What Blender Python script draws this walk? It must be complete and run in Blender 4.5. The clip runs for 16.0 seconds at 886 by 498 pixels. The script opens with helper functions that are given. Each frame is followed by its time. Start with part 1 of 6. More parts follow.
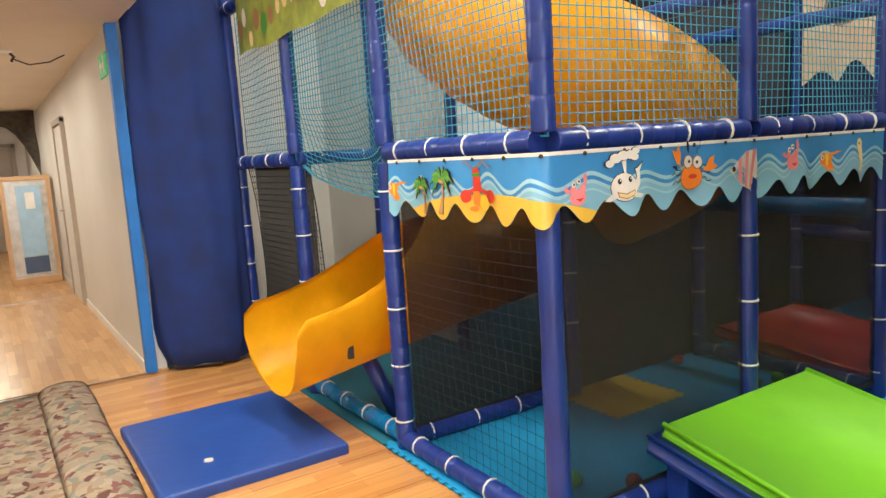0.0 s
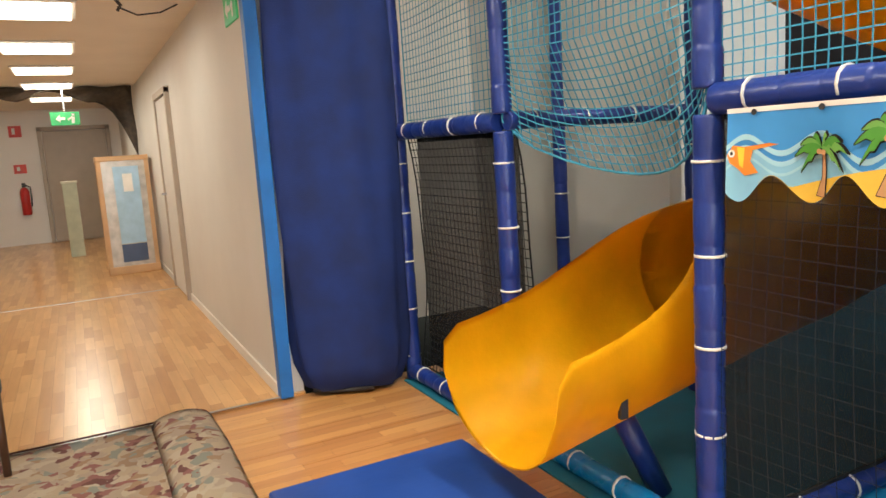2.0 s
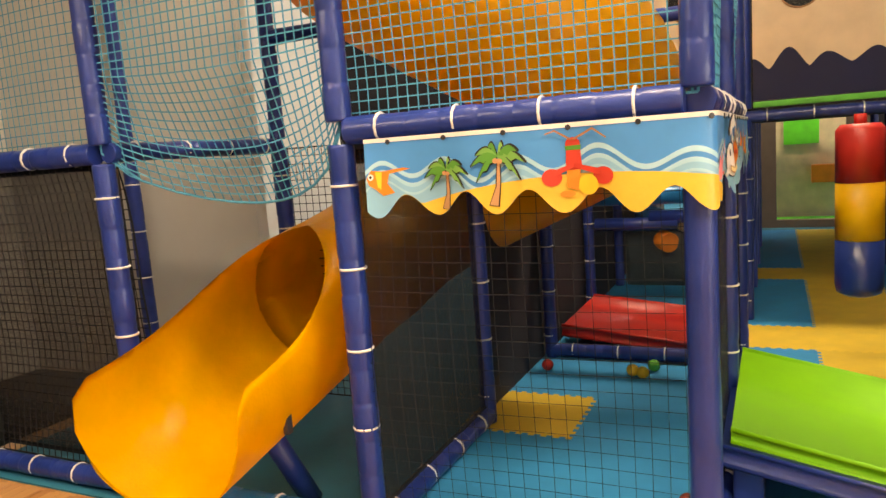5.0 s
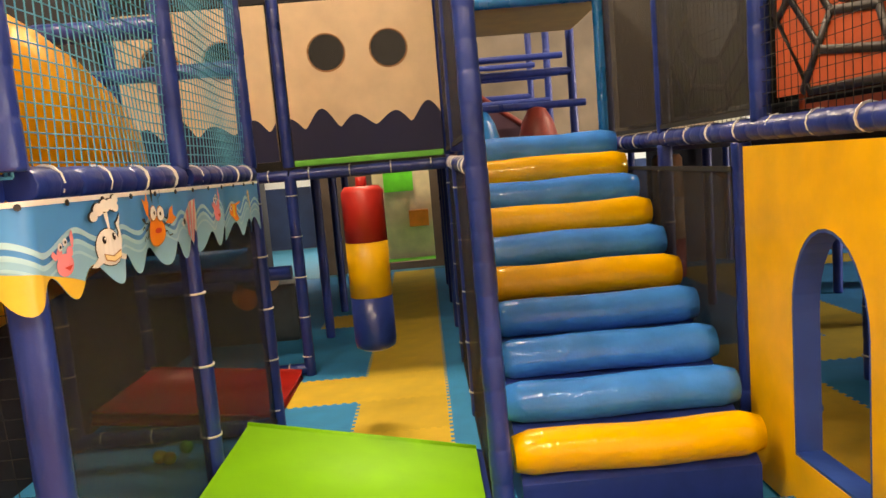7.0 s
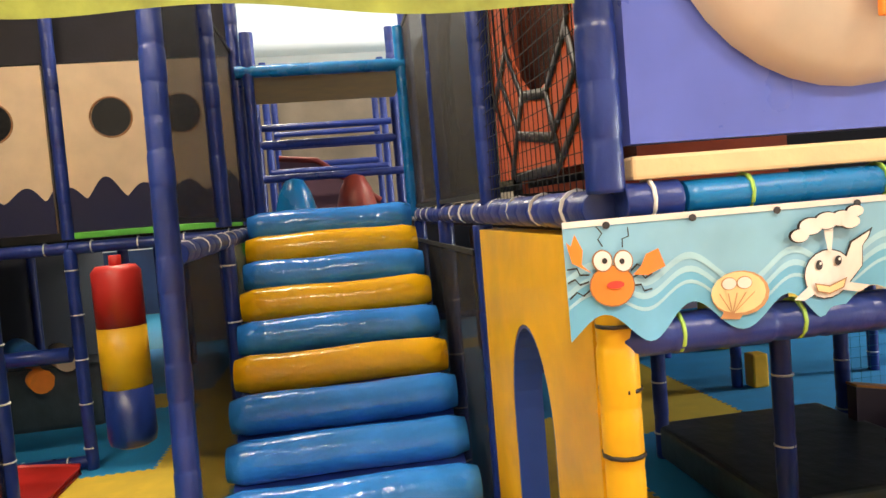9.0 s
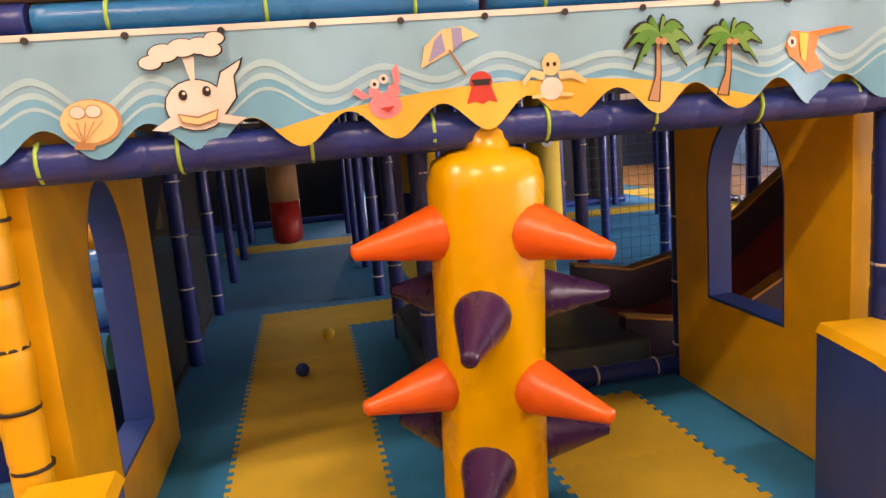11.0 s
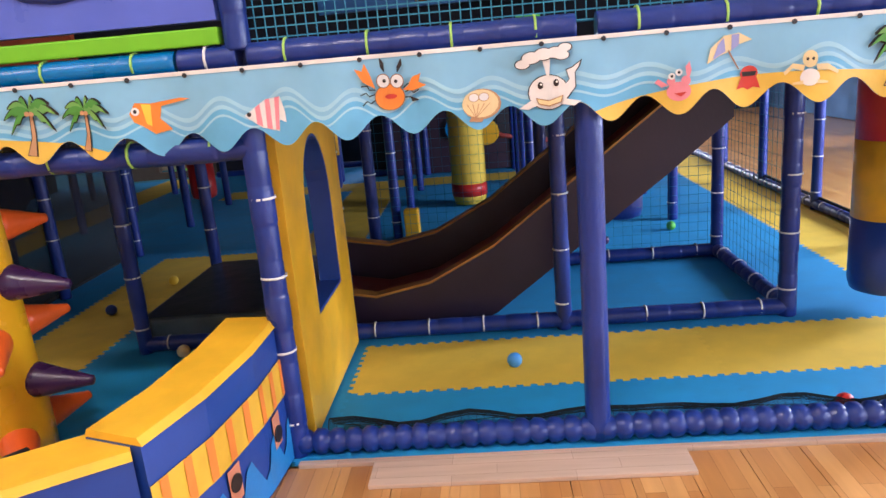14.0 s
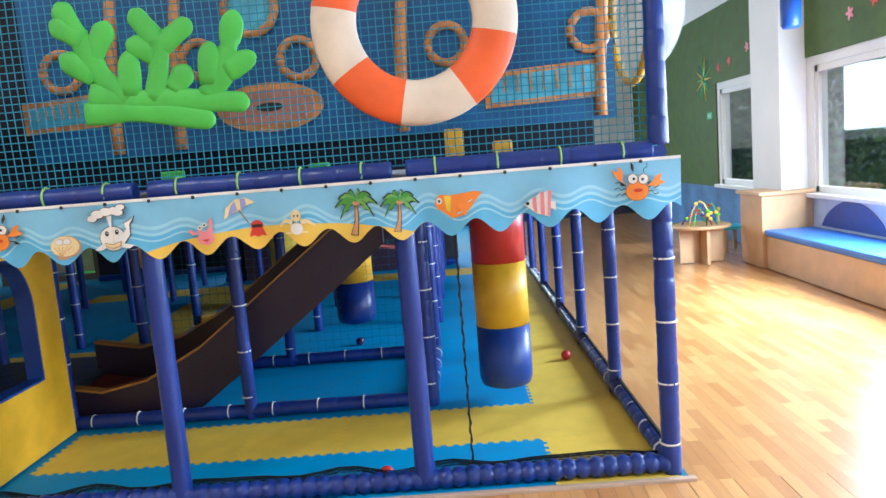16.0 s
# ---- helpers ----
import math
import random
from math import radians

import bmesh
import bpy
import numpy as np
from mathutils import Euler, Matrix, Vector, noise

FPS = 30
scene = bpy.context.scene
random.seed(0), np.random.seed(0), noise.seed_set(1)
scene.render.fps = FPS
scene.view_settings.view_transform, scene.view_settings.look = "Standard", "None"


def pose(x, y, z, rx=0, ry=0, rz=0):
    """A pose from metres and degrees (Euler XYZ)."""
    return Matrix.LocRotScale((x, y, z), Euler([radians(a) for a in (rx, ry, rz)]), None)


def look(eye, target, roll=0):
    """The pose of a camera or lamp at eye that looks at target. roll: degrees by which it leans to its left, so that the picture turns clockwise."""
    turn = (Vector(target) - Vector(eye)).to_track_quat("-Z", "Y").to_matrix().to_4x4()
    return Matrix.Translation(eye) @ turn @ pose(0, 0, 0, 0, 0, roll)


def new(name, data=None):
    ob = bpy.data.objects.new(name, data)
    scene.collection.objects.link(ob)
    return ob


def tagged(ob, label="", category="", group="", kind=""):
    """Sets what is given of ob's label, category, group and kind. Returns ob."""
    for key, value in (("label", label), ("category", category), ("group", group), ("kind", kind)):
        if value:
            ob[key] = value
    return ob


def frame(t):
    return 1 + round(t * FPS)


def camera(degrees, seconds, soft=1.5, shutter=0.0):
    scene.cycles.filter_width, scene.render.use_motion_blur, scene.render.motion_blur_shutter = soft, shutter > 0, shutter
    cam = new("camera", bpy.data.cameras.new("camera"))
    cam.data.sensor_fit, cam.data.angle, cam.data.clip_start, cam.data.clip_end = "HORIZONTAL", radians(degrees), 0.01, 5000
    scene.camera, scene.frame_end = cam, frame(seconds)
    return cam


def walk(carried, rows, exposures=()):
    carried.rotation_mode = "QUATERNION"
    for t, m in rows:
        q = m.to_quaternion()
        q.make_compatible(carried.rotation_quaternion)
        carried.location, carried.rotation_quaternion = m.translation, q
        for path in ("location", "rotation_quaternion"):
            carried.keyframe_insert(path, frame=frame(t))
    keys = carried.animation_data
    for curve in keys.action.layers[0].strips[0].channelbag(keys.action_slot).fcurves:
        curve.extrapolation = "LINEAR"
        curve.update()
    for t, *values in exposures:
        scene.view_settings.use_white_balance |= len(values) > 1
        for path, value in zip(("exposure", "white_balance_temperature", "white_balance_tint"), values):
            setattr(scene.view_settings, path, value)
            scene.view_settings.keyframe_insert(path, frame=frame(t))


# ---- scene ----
cam = camera(63.7, 16.0)
METRES, EYE, TILT, LEAN, TURN = 10.0, 1.43, 0.0, 0.0, -32.5
ROWS = [
    (0.0, 0.0, 0.0, 0.0, -0.5, -7.8, 3.64),
    (0.5, -0.0175, 0.0358, -0.0025, -2.26, -7.86, 3.66),
    (1.0, -0.034, 0.0659, -0.0032, 0.33, -8.07, 3.61),
    (1.5, -0.0539, 0.0954, -0.0058, 3.03, -8.25, 3.71),
    (2.0, -0.0823, 0.1184, -0.0066, 5.06, -8.45, 3.62),
    (2.5, -0.111, 0.135, -0.007, 3.95, -8.21, 3.56),
    (3.0, -0.1398, 0.1466, -0.0085, -6.33, -7.47, 3.19),
    (5.5, -0.1103, 0.1043, -0.0065, -38.61, -7.89, 4.43),
    (6.0, -0.085, 0.0986, -0.0059, -44.35, -7.62, 4.5),
    (6.5, -0.0652, 0.0891, -0.0042, -53.91, -7.22, 4.7),
    (7.0, -0.0511, 0.0761, -0.0021, -59.08, -6.77, 4.79),
    (7.5, -0.0361, 0.0684, 0.0023, -62.3, -6.62, 4.78),
    (8.0, -0.0168, 0.063, 0.0061, -64.82, -5.95, 4.76),
    (8.5, -0.0053, 0.0492, 0.0083, -65.67, -4.65, 4.66),
    (9.0, 0.0032, 0.0237, 0.0035, -66.22, -3.09, 4.71),
    (9.5, 0.0183, -0.0051, -0.0097, -70.18, -3.48, 4.54),
    (10.0, 0.0295, -0.0337, -0.0251, -74.27, -7.06, 4.38),
    (12.5, 0.0859, -0.1985, -0.0223, -56.26, -15.03, 4.76),
    (13.0, 0.0958, -0.2392, -0.0151, -54.94, -15.05, 4.79),
    (13.5, 0.1078, -0.282, -0.0112, -54.47, -14.8, 4.8),
    (14.0, 0.118, -0.3283, -0.0052, -54.5, -14.66, 4.84),
    (14.5, 0.1202, -0.3761, 0.0005, -55.43, -13.41, 4.85),
    (15.0, 0.1298, -0.4203, 0.0008, -56.53, -10.53, 4.72),
    (15.5, 0.1355, -0.4659, 0.0016, -57.01, -7.92, 4.69),
    (16.0, 0.1477, -0.5086, 0.0055, -56.77, -7.21, 4.61),
]
walk(cam, sorted([(3.2, look((-0.468, 2.048, 1.345), (0.828, 3.548, 1.082), -3.2))] + [(t, pose(0, 0, EYE, TILT, LEAN, TURN) @ pose(METRES * x, METRES * y, METRES * z, 90 + pitch, roll, yaw)) for t, x, y, z, yaw, pitch, roll in ROWS], key=lambda r: r[0]), [(0.0, -0.12, 6200, 8), (3.2, -0.32, 6700, 11), (5.5, -0.1, 8400, 18), (8.0, -0.25, 8500, 20), (9.0, -0.25, 6900, 12), (10.0, -0.55, 8100, 20), (12.5, -0.55, 7900, 46), (13.5, -0.65, 6500, 34), (14.5, -0.6, 5500, 14), (16.0, -0.9, 5300, 6)])

# ---- world and light ----
world = bpy.data.worlds.new("sky")
scene.world = world
world.use_nodes = True
wn = world.node_tree
sky = wn.nodes.new("ShaderNodeTexSky")
sky.sky_type, sky.sun_disc, sky.sun_elevation, sky.sun_rotation = "NISHITA", False, radians(40), radians(200)
wn.links.new(sky.outputs[0], wn.nodes["Background"].inputs[0])
wn.nodes["Background"].inputs[1].default_value = 0.15


def area_lamp(name, m, w, h, power, col):
    d = bpy.data.lights.new(name, "AREA")
    d.shape, d.size, d.size_y, d.energy, d.color = "RECTANGLE", w, h, power, col
    o = new(name, d)
    o.matrix_world = m
    return o


sun = new("sun", bpy.data.lights.new("sun", "SUN"))
sun.data.energy, sun.data.angle, sun.data.color = 4.0, radians(3), (1, 0.94, 0.85)
sun.matrix_world = look((-2, -20, 14), (1, -7, 0))
WARM, DAY = (1.0, 0.90, 0.72), (0.90, 0.96, 1.0)
for wx, power in ((-3.0, 200), (1.1, 330)):
    area_lamp("window_daylight", look((wx, -8.95, 1.5), (wx, 0, 0.6)), 3.0, 1.3, power, DAY)
area_lamp("window_daylight", look((4.1, -8.95, 1.5), (4.6, 0, 0.5)), 1.3, 1.3, 800, DAY)
# lamp of the added east window, for the floor under the deck
area_lamp("window_daylight", look((13.95, -1.5, 2.1), (2, -1.5, 0.4)), 8.0, 1.4, 900, DAY)
for lx, ly in ((-1.2, 0.6), (-1.2, -2.6), (0.1, 3.7), (1.3, 2.3), (5.0, 1.2), (5.0, -3.5), (8.6, 1.2)):
    lz = 2.37 if ly > 3 else 4.5
    area_lamp("ceiling_lamp_light", pose(lx, ly, lz - 0.03), 0.3, 1.4, 34 if ly > 3 else 150, WARM)
for ly in (7.0, 8.7, 10.35, 12.0, 14.0):
    area_lamp("panel_light", pose(-0.2, ly, 2.36), 0.5, 0.5, 18, (1, 0.88, 0.70))

# ---- materials ----
MATS = {}


def mat(name, col, rough=0.5, metal=0.0, vary=0.12, scale=6.0, bump=0.1, bscale=60.0, alpha=1.0, coat=0.0, trans=0.0, emit=0.0, rnd=0.0):
    if name in MATS:
        return MATS[name]
    m = bpy.data.materials.new(name)
    m.use_nodes = True
    nt = m.node_tree
    b = nt.nodes["Principled BSDF"]
    b.inputs["Metallic"].default_value = metal
    b.inputs["Alpha"].default_value = alpha
    b.inputs["Coat Weight"].default_value = coat
    b.inputs["Transmission Weight"].default_value = trans
    tc = nt.nodes.new("ShaderNodeTexCoord")
    n1 = nt.nodes.new("ShaderNodeTexNoise")
    n1.inputs["Scale"].default_value, n1.inputs["Detail"].default_value = scale, 5
    n2 = nt.nodes.new("ShaderNodeTexNoise")
    n2.inputs["Scale"].default_value, n2.inputs["Detail"].default_value = bscale, 3
    for n in (n1, n2):
        nt.links.new(tc.outputs["Object"], n.inputs["Vector"])
    r = nt.nodes.new("ShaderNodeMapRange")
    r.inputs["From Min"].default_value, r.inputs["From Max"].default_value = 0.3, 0.7
    r.inputs["To Min"].default_value, r.inputs["To Max"].default_value = 1 - vary, 1 + vary
    nt.links.new(n1.outputs["Fac"], r.inputs["Value"])
    hv = nt.nodes.new("ShaderNodeHueSaturation")
    hv.inputs["Color"].default_value = (*col, 1)
    val = r.outputs["Result"]
    if rnd:
        oi = nt.nodes.new("ShaderNodeObjectInfo")
        r3 = nt.nodes.new("ShaderNodeMapRange")
        r3.inputs["To Min"].default_value, r3.inputs["To Max"].default_value = 1 - rnd, 1 + rnd
        nt.links.new(oi.outputs["Random"], r3.inputs["Value"])
        mu = nt.nodes.new("ShaderNodeMath")
        mu.operation = "MULTIPLY"
        nt.links.new(val, mu.inputs[0]), nt.links.new(r3.outputs["Result"], mu.inputs[1])
        val = mu.outputs[0]
    nt.links.new(val, hv.inputs["Value"])
    nt.links.new(hv.outputs[0], b.inputs["Base Color"])
    r2 = nt.nodes.new("ShaderNodeMapRange")
    r2.inputs["To Min"].default_value, r2.inputs["To Max"].default_value = max(0.03, rough - 0.1), min(1, rough + 0.1)
    nt.links.new(n1.outputs["Fac"], r2.inputs["Value"])
    nt.links.new(r2.outputs["Result"], b.inputs["Roughness"])
    if bump:
        bp = nt.nodes.new("ShaderNodeBump")
        bp.inputs["Strength"].default_value, bp.inputs["Distance"].default_value = bump, 0.01
        nt.links.new(n2.outputs["Fac"], bp.inputs["Height"])
        nt.links.new(bp.outputs[0], b.inputs["Normal"])
    if emit:
        b.inputs["Emission Color"].default_value = (*col, 1)
        b.inputs["Emission Strength"].default_value = emit
    MATS[name] = m
    return m


def wood_mat(name, c1, c2, along="Y", rough=0.35, staves=True):
    """Strip parquet: staves of alternating tone with grain along one axis."""
    m = bpy.data.materials.new(name)
    m.use_nodes = True
    nt = m.node_tree
    b = nt.nodes["Principled BSDF"]
    geo = nt.nodes.new("ShaderNodeNewGeometry")
    mp = nt.nodes.new("ShaderNodeMapping")
    if along == "Y":
        mp.inputs["Rotation"].default_value = (0, 0, radians(90))
    nt.links.new(geo.outputs["Position"], mp.inputs["Vector"])
    br = nt.nodes.new("ShaderNodeTexBrick")
    br.offset, br.squash = 0.37, 1.0
    br.inputs["Color1"].default_value, br.inputs["Color2"].default_value = (*c1, 1), (*c2, 1)
    br.inputs["Mortar"].default_value = (c1[0] * 0.55, c1[1] * 0.5, c1[2] * 0.45, 1)
    br.inputs["Scale"].default_value, br.inputs["Mortar Size"].default_value = 1.0, 0.0007
    br.inputs["Brick Width"].default_value, br.inputs["Row Height"].default_value = 0.42, 0.066
    nt.links.new(mp.outputs[0], br.inputs["Vector"])
    st = nt.nodes.new("ShaderNodeMapping")
    st.inputs["Scale"].default_value = (3, 30, 3)
    nt.links.new(mp.outputs[0], st.inputs["Vector"])
    no = nt.nodes.new("ShaderNodeTexNoise")
    no.inputs["Scale"].default_value, no.inputs["Detail"].default_value = 1.0, 6
    nt.links.new(st.outputs[0], no.inputs["Vector"])
    r = nt.nodes.new("ShaderNodeMapRange")
    r.inputs["From Min"].default_value, r.inputs["From Max"].default_value = 0.3, 0.7
    r.inputs["To Min"].default_value, r.inputs["To Max"].default_value = 0.92, 1.08
    nt.links.new(no.outputs["Fac"], r.inputs["Value"])
    hv = nt.nodes.new("ShaderNodeHueSaturation")
    nt.links.new(br.outputs["Color"], hv.inputs["Color"])
    nt.links.new(r.outputs["Result"], hv.inputs["Value"])
    nt.links.new(hv.outputs[0], b.inputs["Base Color"])
    b.inputs["Roughness"].default_value = rough
    b.inputs["Coat Weight"].default_value, b.inputs["Coat Roughness"].default_value = 0.5, 0.2
    bp = nt.nodes.new("ShaderNodeBump")
    bp.inputs["Strength"].default_value, bp.inputs["Distance"].default_value = 0.08, 0.003
    nt.links.new(no.outputs["Fac"], bp.inputs["Height"])
    nt.links.new(bp.outputs[0], b.inputs["Normal"])
    MATS[name] = m
    return m


def rug_mat():
    m = bpy.data.materials.new("rug_wool")
    m.use_nodes = True
    nt = m.node_tree
    b = nt.nodes["Principled BSDF"]
    tc = nt.nodes.new("ShaderNodeTexCoord")
    no = nt.nodes.new("ShaderNodeTexNoise")
    no.inputs["Scale"].default_value = 9
    mx = nt.nodes.new("ShaderNodeVectorMath")
    mx.operation = "MULTIPLY_ADD"
    nt.links.new(tc.outputs["Object"], no.inputs["Vector"])
    nt.links.new(no.outputs["Color"], mx.inputs[0])
    mx.inputs[1].default_value = (0.16, 0.16, 0.16)
    nt.links.new(tc.outputs["Object"], mx.inputs[2])
    vo = nt.nodes.new("ShaderNodeTexVoronoi")
    vo.inputs["Scale"].default_value = 21
    nt.links.new(mx.outputs[0], vo.inputs["Vector"])
    cr = nt.nodes.new("ShaderNodeValToRGB")
    cr.color_ramp.interpolation = "CONSTANT"
    e = cr.color_ramp.elements
    e[0].position, e[0].color = 0.0, (0.60, 0.50, 0.40, 1)
    e[1].position, e[1].color = 0.30, (0.42, 0.20, 0.18, 1)
    for p, c in ((0.42, (0.66, 0.56, 0.42, 1)), (0.60, (0.40, 0.42, 0.37, 1)), (0.70, (0.52, 0.36, 0.24, 1)), (0.80, (0.70, 0.62, 0.50, 1)), (0.93, (0.26, 0.12, 0.11, 1))):
        k = e.new(p)
        k.color = c
    sp = nt.nodes.new("ShaderNodeSeparateColor")
    nt.links.new(vo.outputs["Color"], sp.inputs[0])
    nt.links.new(sp.outputs[0], cr.inputs[0])
    nt.links.new(cr.outputs[0], b.inputs["Base Color"])
    b.inputs["Roughness"].default_value = 0.95
    bp = nt.nodes.new("ShaderNodeBump")
    bp.inputs["Strength"].default_value, bp.inputs["Distance"].default_value = 0.5, 0.004
    nt.links.new(vo.outputs["Distance"], bp.inputs["Height"])
    nt.links.new(bp.outputs[0], b.inputs["Normal"])
    return m


NAVY = mat("navy_vinyl", (0.013, 0.036, 0.22), 0.32, vary=0.2, bump=0.25, bscale=30)
BRIGHT = mat("bright_blue_vinyl", (0.0, 0.17, 0.46), 0.28, bump=0.2, bscale=25)
STEPBLUE = mat("step_blue_vinyl", (0.025, 0.23, 0.74), 0.15, vary=0.14, bump=0.7, bscale=16)
STEPYEL = mat("step_yellow_vinyl", (0.86, 0.46, 0.008), 0.16, vary=0.08, bump=0.7, bscale=16)
YEL = mat("yellow_vinyl", (0.80, 0.44, 0.015), 0.4, bump=0.3, bscale=12)
YPLAST = mat("yellow_plastic", (0.88, 0.46, 0.004), 0.34, vary=0.08, bump=0.1, bscale=90)
GREEN = mat("green_vinyl", (0.17, 0.53, 0.006), 0.62, vary=0.06, bump=0.1, bscale=10)
MATBLUE = mat("mat_blue_vinyl", (0.016, 0.06, 0.29), 0.42, vary=0.12, bump=0.2, bscale=12)
PANELBLUE = mat("panel_blue_vinyl", (0.10, 0.15, 0.60), 0.3, vary=0.08, bump=0.25, bscale=5)
CURTAIN = mat("curtain_cloth", (0.007, 0.024, 0.135), 0.85, vary=0.25, bump=0.3, bscale=200)
TEAL = mat("foam_blue", (0.009, 0.28, 0.60), 0.75, vary=0.08, bump=0.15, bscale=180, rnd=0.07)
FOAMY = mat("foam_yellow", (0.72, 0.50, 0.05), 0.75, vary=0.08, bump=0.15, bscale=180, rnd=0.07)
NETBLUE = mat("net_cord_blue", (0.06, 0.36, 0.56), 0.7, bump=0.3, bscale=400)
NETDARK = mat("net_cord_dark", (0.006, 0.01, 0.014), 0.8, bump=0.3, bscale=400)
NETTEAL = mat("net_cord_teal", (0.04, 0.25, 0.38), 0.7, bump=0.3, bscale=400)
# near-black colour standing in for unlit depth, used on the added backing sheets
GLOOM = mat("gloom_sheet", (0.014, 0.014, 0.022), 0.8, vary=0.4, scale=3)
SHADE = mat("shade_mesh", (0.018, 0.016, 0.014), 0.7, alpha=0.56, bump=0.3, bscale=300)
SHEER = mat("sheer_mesh", (0.10, 0.10, 0.10), 0.7, alpha=0.18, bump=0.3, bscale=300)
TIE = mat("cable_tie_white", (0.75, 0.75, 0.72), 0.4, bump=0)
TIEGREEN = mat("cable_tie_green", (0.35, 0.6, 0.1), 0.4, bump=0)
CREAM = mat("cream_vinyl", (0.72, 0.55, 0.36), 0.5, vary=0.07, bump=0.15, bscale=15)
CREAMPOLE = mat("cream_tube", (0.75, 0.58, 0.33), 0.4, bump=0.1)
BLACK = mat("black_vinyl", (0.038, 0.054, 0.064), 0.32, vary=0.3, bump=0.6, bscale=9)
RED = mat("red_vinyl", (0.50, 0.025, 0.02), 0.38, bump=0.1)
MAROON = mat("maroon_plastic", (0.26, 0.04, 0.03), 0.4, bump=0.1)
ORANGE = mat("orange_vinyl", (0.85, 0.13, 0.015), 0.32, vary=0.06, bump=0.1)
PURPLE = mat("purple_vinyl", (0.045, 0.015, 0.07), 0.27, bump=0.1)
WALLM = mat("grey_wall_paint", (0.66, 0.65, 0.62), 0.7, vary=0.05, scale=1.5, bump=0.05, bscale=150)
WHITE = mat("white_paint", (0.80, 0.78, 0.74), 0.6, vary=0.04, scale=1.5, bump=0.05, bscale=150)
CEILM = mat("ceiling_paint", (0.74, 0.70, 0.65), 0.8, vary=0.04, scale=2, bump=0.1, bscale=120)
BLUETRIM = mat("blue_trim_paint", (0.01, 0.14, 0.47), 0.5, bump=0.05)
DOORM = mat("door_grey", (0.42, 0.36, 0.29), 0.5, vary=0.05, bump=0.02)
STEEL = mat("steel", (0.45, 0.45, 0.46), 0.35, metal=1.0, bump=0.05)
DARKM = mat("dark_metal", (0.03, 0.03, 0.035), 0.45, bump=0.05)
BEECH = mat("beech_veneer", (0.55, 0.34, 0.17), 0.45, vary=0.12, scale=4, bump=0.05)
PINE = wood_mat("pale_plank_wood", (0.62, 0.45, 0.33), (0.55, 0.39, 0.28), "Y", 0.5)
PARQUET = wood_mat("parquet_oak", (0.46, 0.20, 0.055), (0.66, 0.35, 0.12), "X", 0.3)
PARQUETY = wood_mat("parquet_oak_corridor", (0.50, 0.25, 0.08), (0.70, 0.41, 0.16), "Y", 0.3)
RUG = rug_mat()
SKYB = mat("banner_blue", (0.055, 0.29, 0.68), 0.42, vary=0.08, bump=0.15, bscale=8)
SKYPALE = mat("banner_pale_blue", (0.24, 0.52, 0.72), 0.42, vary=0.08, bump=0.15, bscale=8)
SAND = mat("banner_sand", (0.80, 0.52, 0.07), 0.42, bump=0.1)
WAVE = mat("banner_wave_white", (0.36, 0.64, 0.78), 0.42, bump=0)
SEA = mat("banner_sea_blue", (0.14, 0.45, 0.70), 0.42, vary=0.15, bump=0.1, bscale=8)
PTAN = mat("print_tan", (0.55, 0.30, 0.14), 0.45, bump=0)
PWHITE = mat("print_white", (0.80, 0.78, 0.74), 0.45, bump=0)
PBLACK = mat("print_black", (0.02, 0.015, 0.015), 0.45, bump=0)
PORANGE = mat("print_orange", (0.85, 0.25, 0.03), 0.45, bump=0)
PPINK = mat("print_pink", (0.85, 0.28, 0.32), 0.45, bump=0)
PRED = mat("print_red", (0.62, 0.05, 0.03), 0.45, bump=0)
PGREEN = mat("print_green", (0.08, 0.30, 0.04), 0.45, bump=0)
PBROWN = mat("print_brown", (0.36, 0.17, 0.07), 0.45, bump=0)
PCREAM = mat("print_cream", (0.82, 0.66, 0.34), 0.45, bump=0)
PYEL = mat("print_yellow", (0.85, 0.6, 0.05), 0.45, bump=0)
LAMPM = mat("lamp_glow", (1.0, 0.88, 0.70), 0.5, bump=0, emit=6.0)
GLASS = mat("clear_glass", (0.95, 0.97, 0.97), -0.07, bump=0, vary=0, trans=1.0)
CORAL = mat("coral_green_foam", (0.10, 0.50, 0.06), 0.55, bump=0.2, bscale=15)
BEIGE = mat("buoy_cream", (0.78, 0.66, 0.52), 0.5, bump=0.15, bscale=15)
SUBM = mat("mural_blue", (0.012, 0.09, 0.25), 0.5, vary=0.3, scale=3, bump=0.05)
SUBO = mat("mural_orange", (0.55, 0.22, 0.05), 0.5, vary=0.3, scale=12, bump=0.05)
SUBP = mat("mural_pink", (0.45, 0.18, 0.12), 0.5, vary=0.2, bump=0.05)
SUBC = mat("mural_cyan", (0.10, 0.40, 0.55), 0.5, vary=0.3, scale=10, bump=0.05)
GWALL = mat("green_wall_paint", (0.075, 0.125, 0.022), 0.7, vary=0.2, scale=5, bump=0.1)
DARKSTEEL = mat("camouflage_net_cloth", (0.06, 0.04, 0.025), 0.9, vary=0.4, scale=20, bump=0.5, alpha=0.93)
LEAF = mat("leaf_green", (0.14, 0.22, 0.06), 0.6, vary=0.35, scale=3, bump=0, rnd=0.3)
BARK = mat("bark", (0.12, 0.08, 0.05), 0.9, bump=0.4)
GRASSM = mat("ground_green", (0.10, 0.14, 0.05), 0.9, vary=0.3, bump=0.2)


# ---- mesh helpers ----
def part(name, bm, material, parent=None, label=""):
    me = bpy.data.meshes.new(name)
    bm.to_mesh(me)
    bm.free()
    for m in material if isinstance(material, (list, tuple)) else [material]:
        me.materials.append(m)
    o = new(name, me)
    if parent:
        o.parent = parent
    if label:
        o["label"] = label
    return o


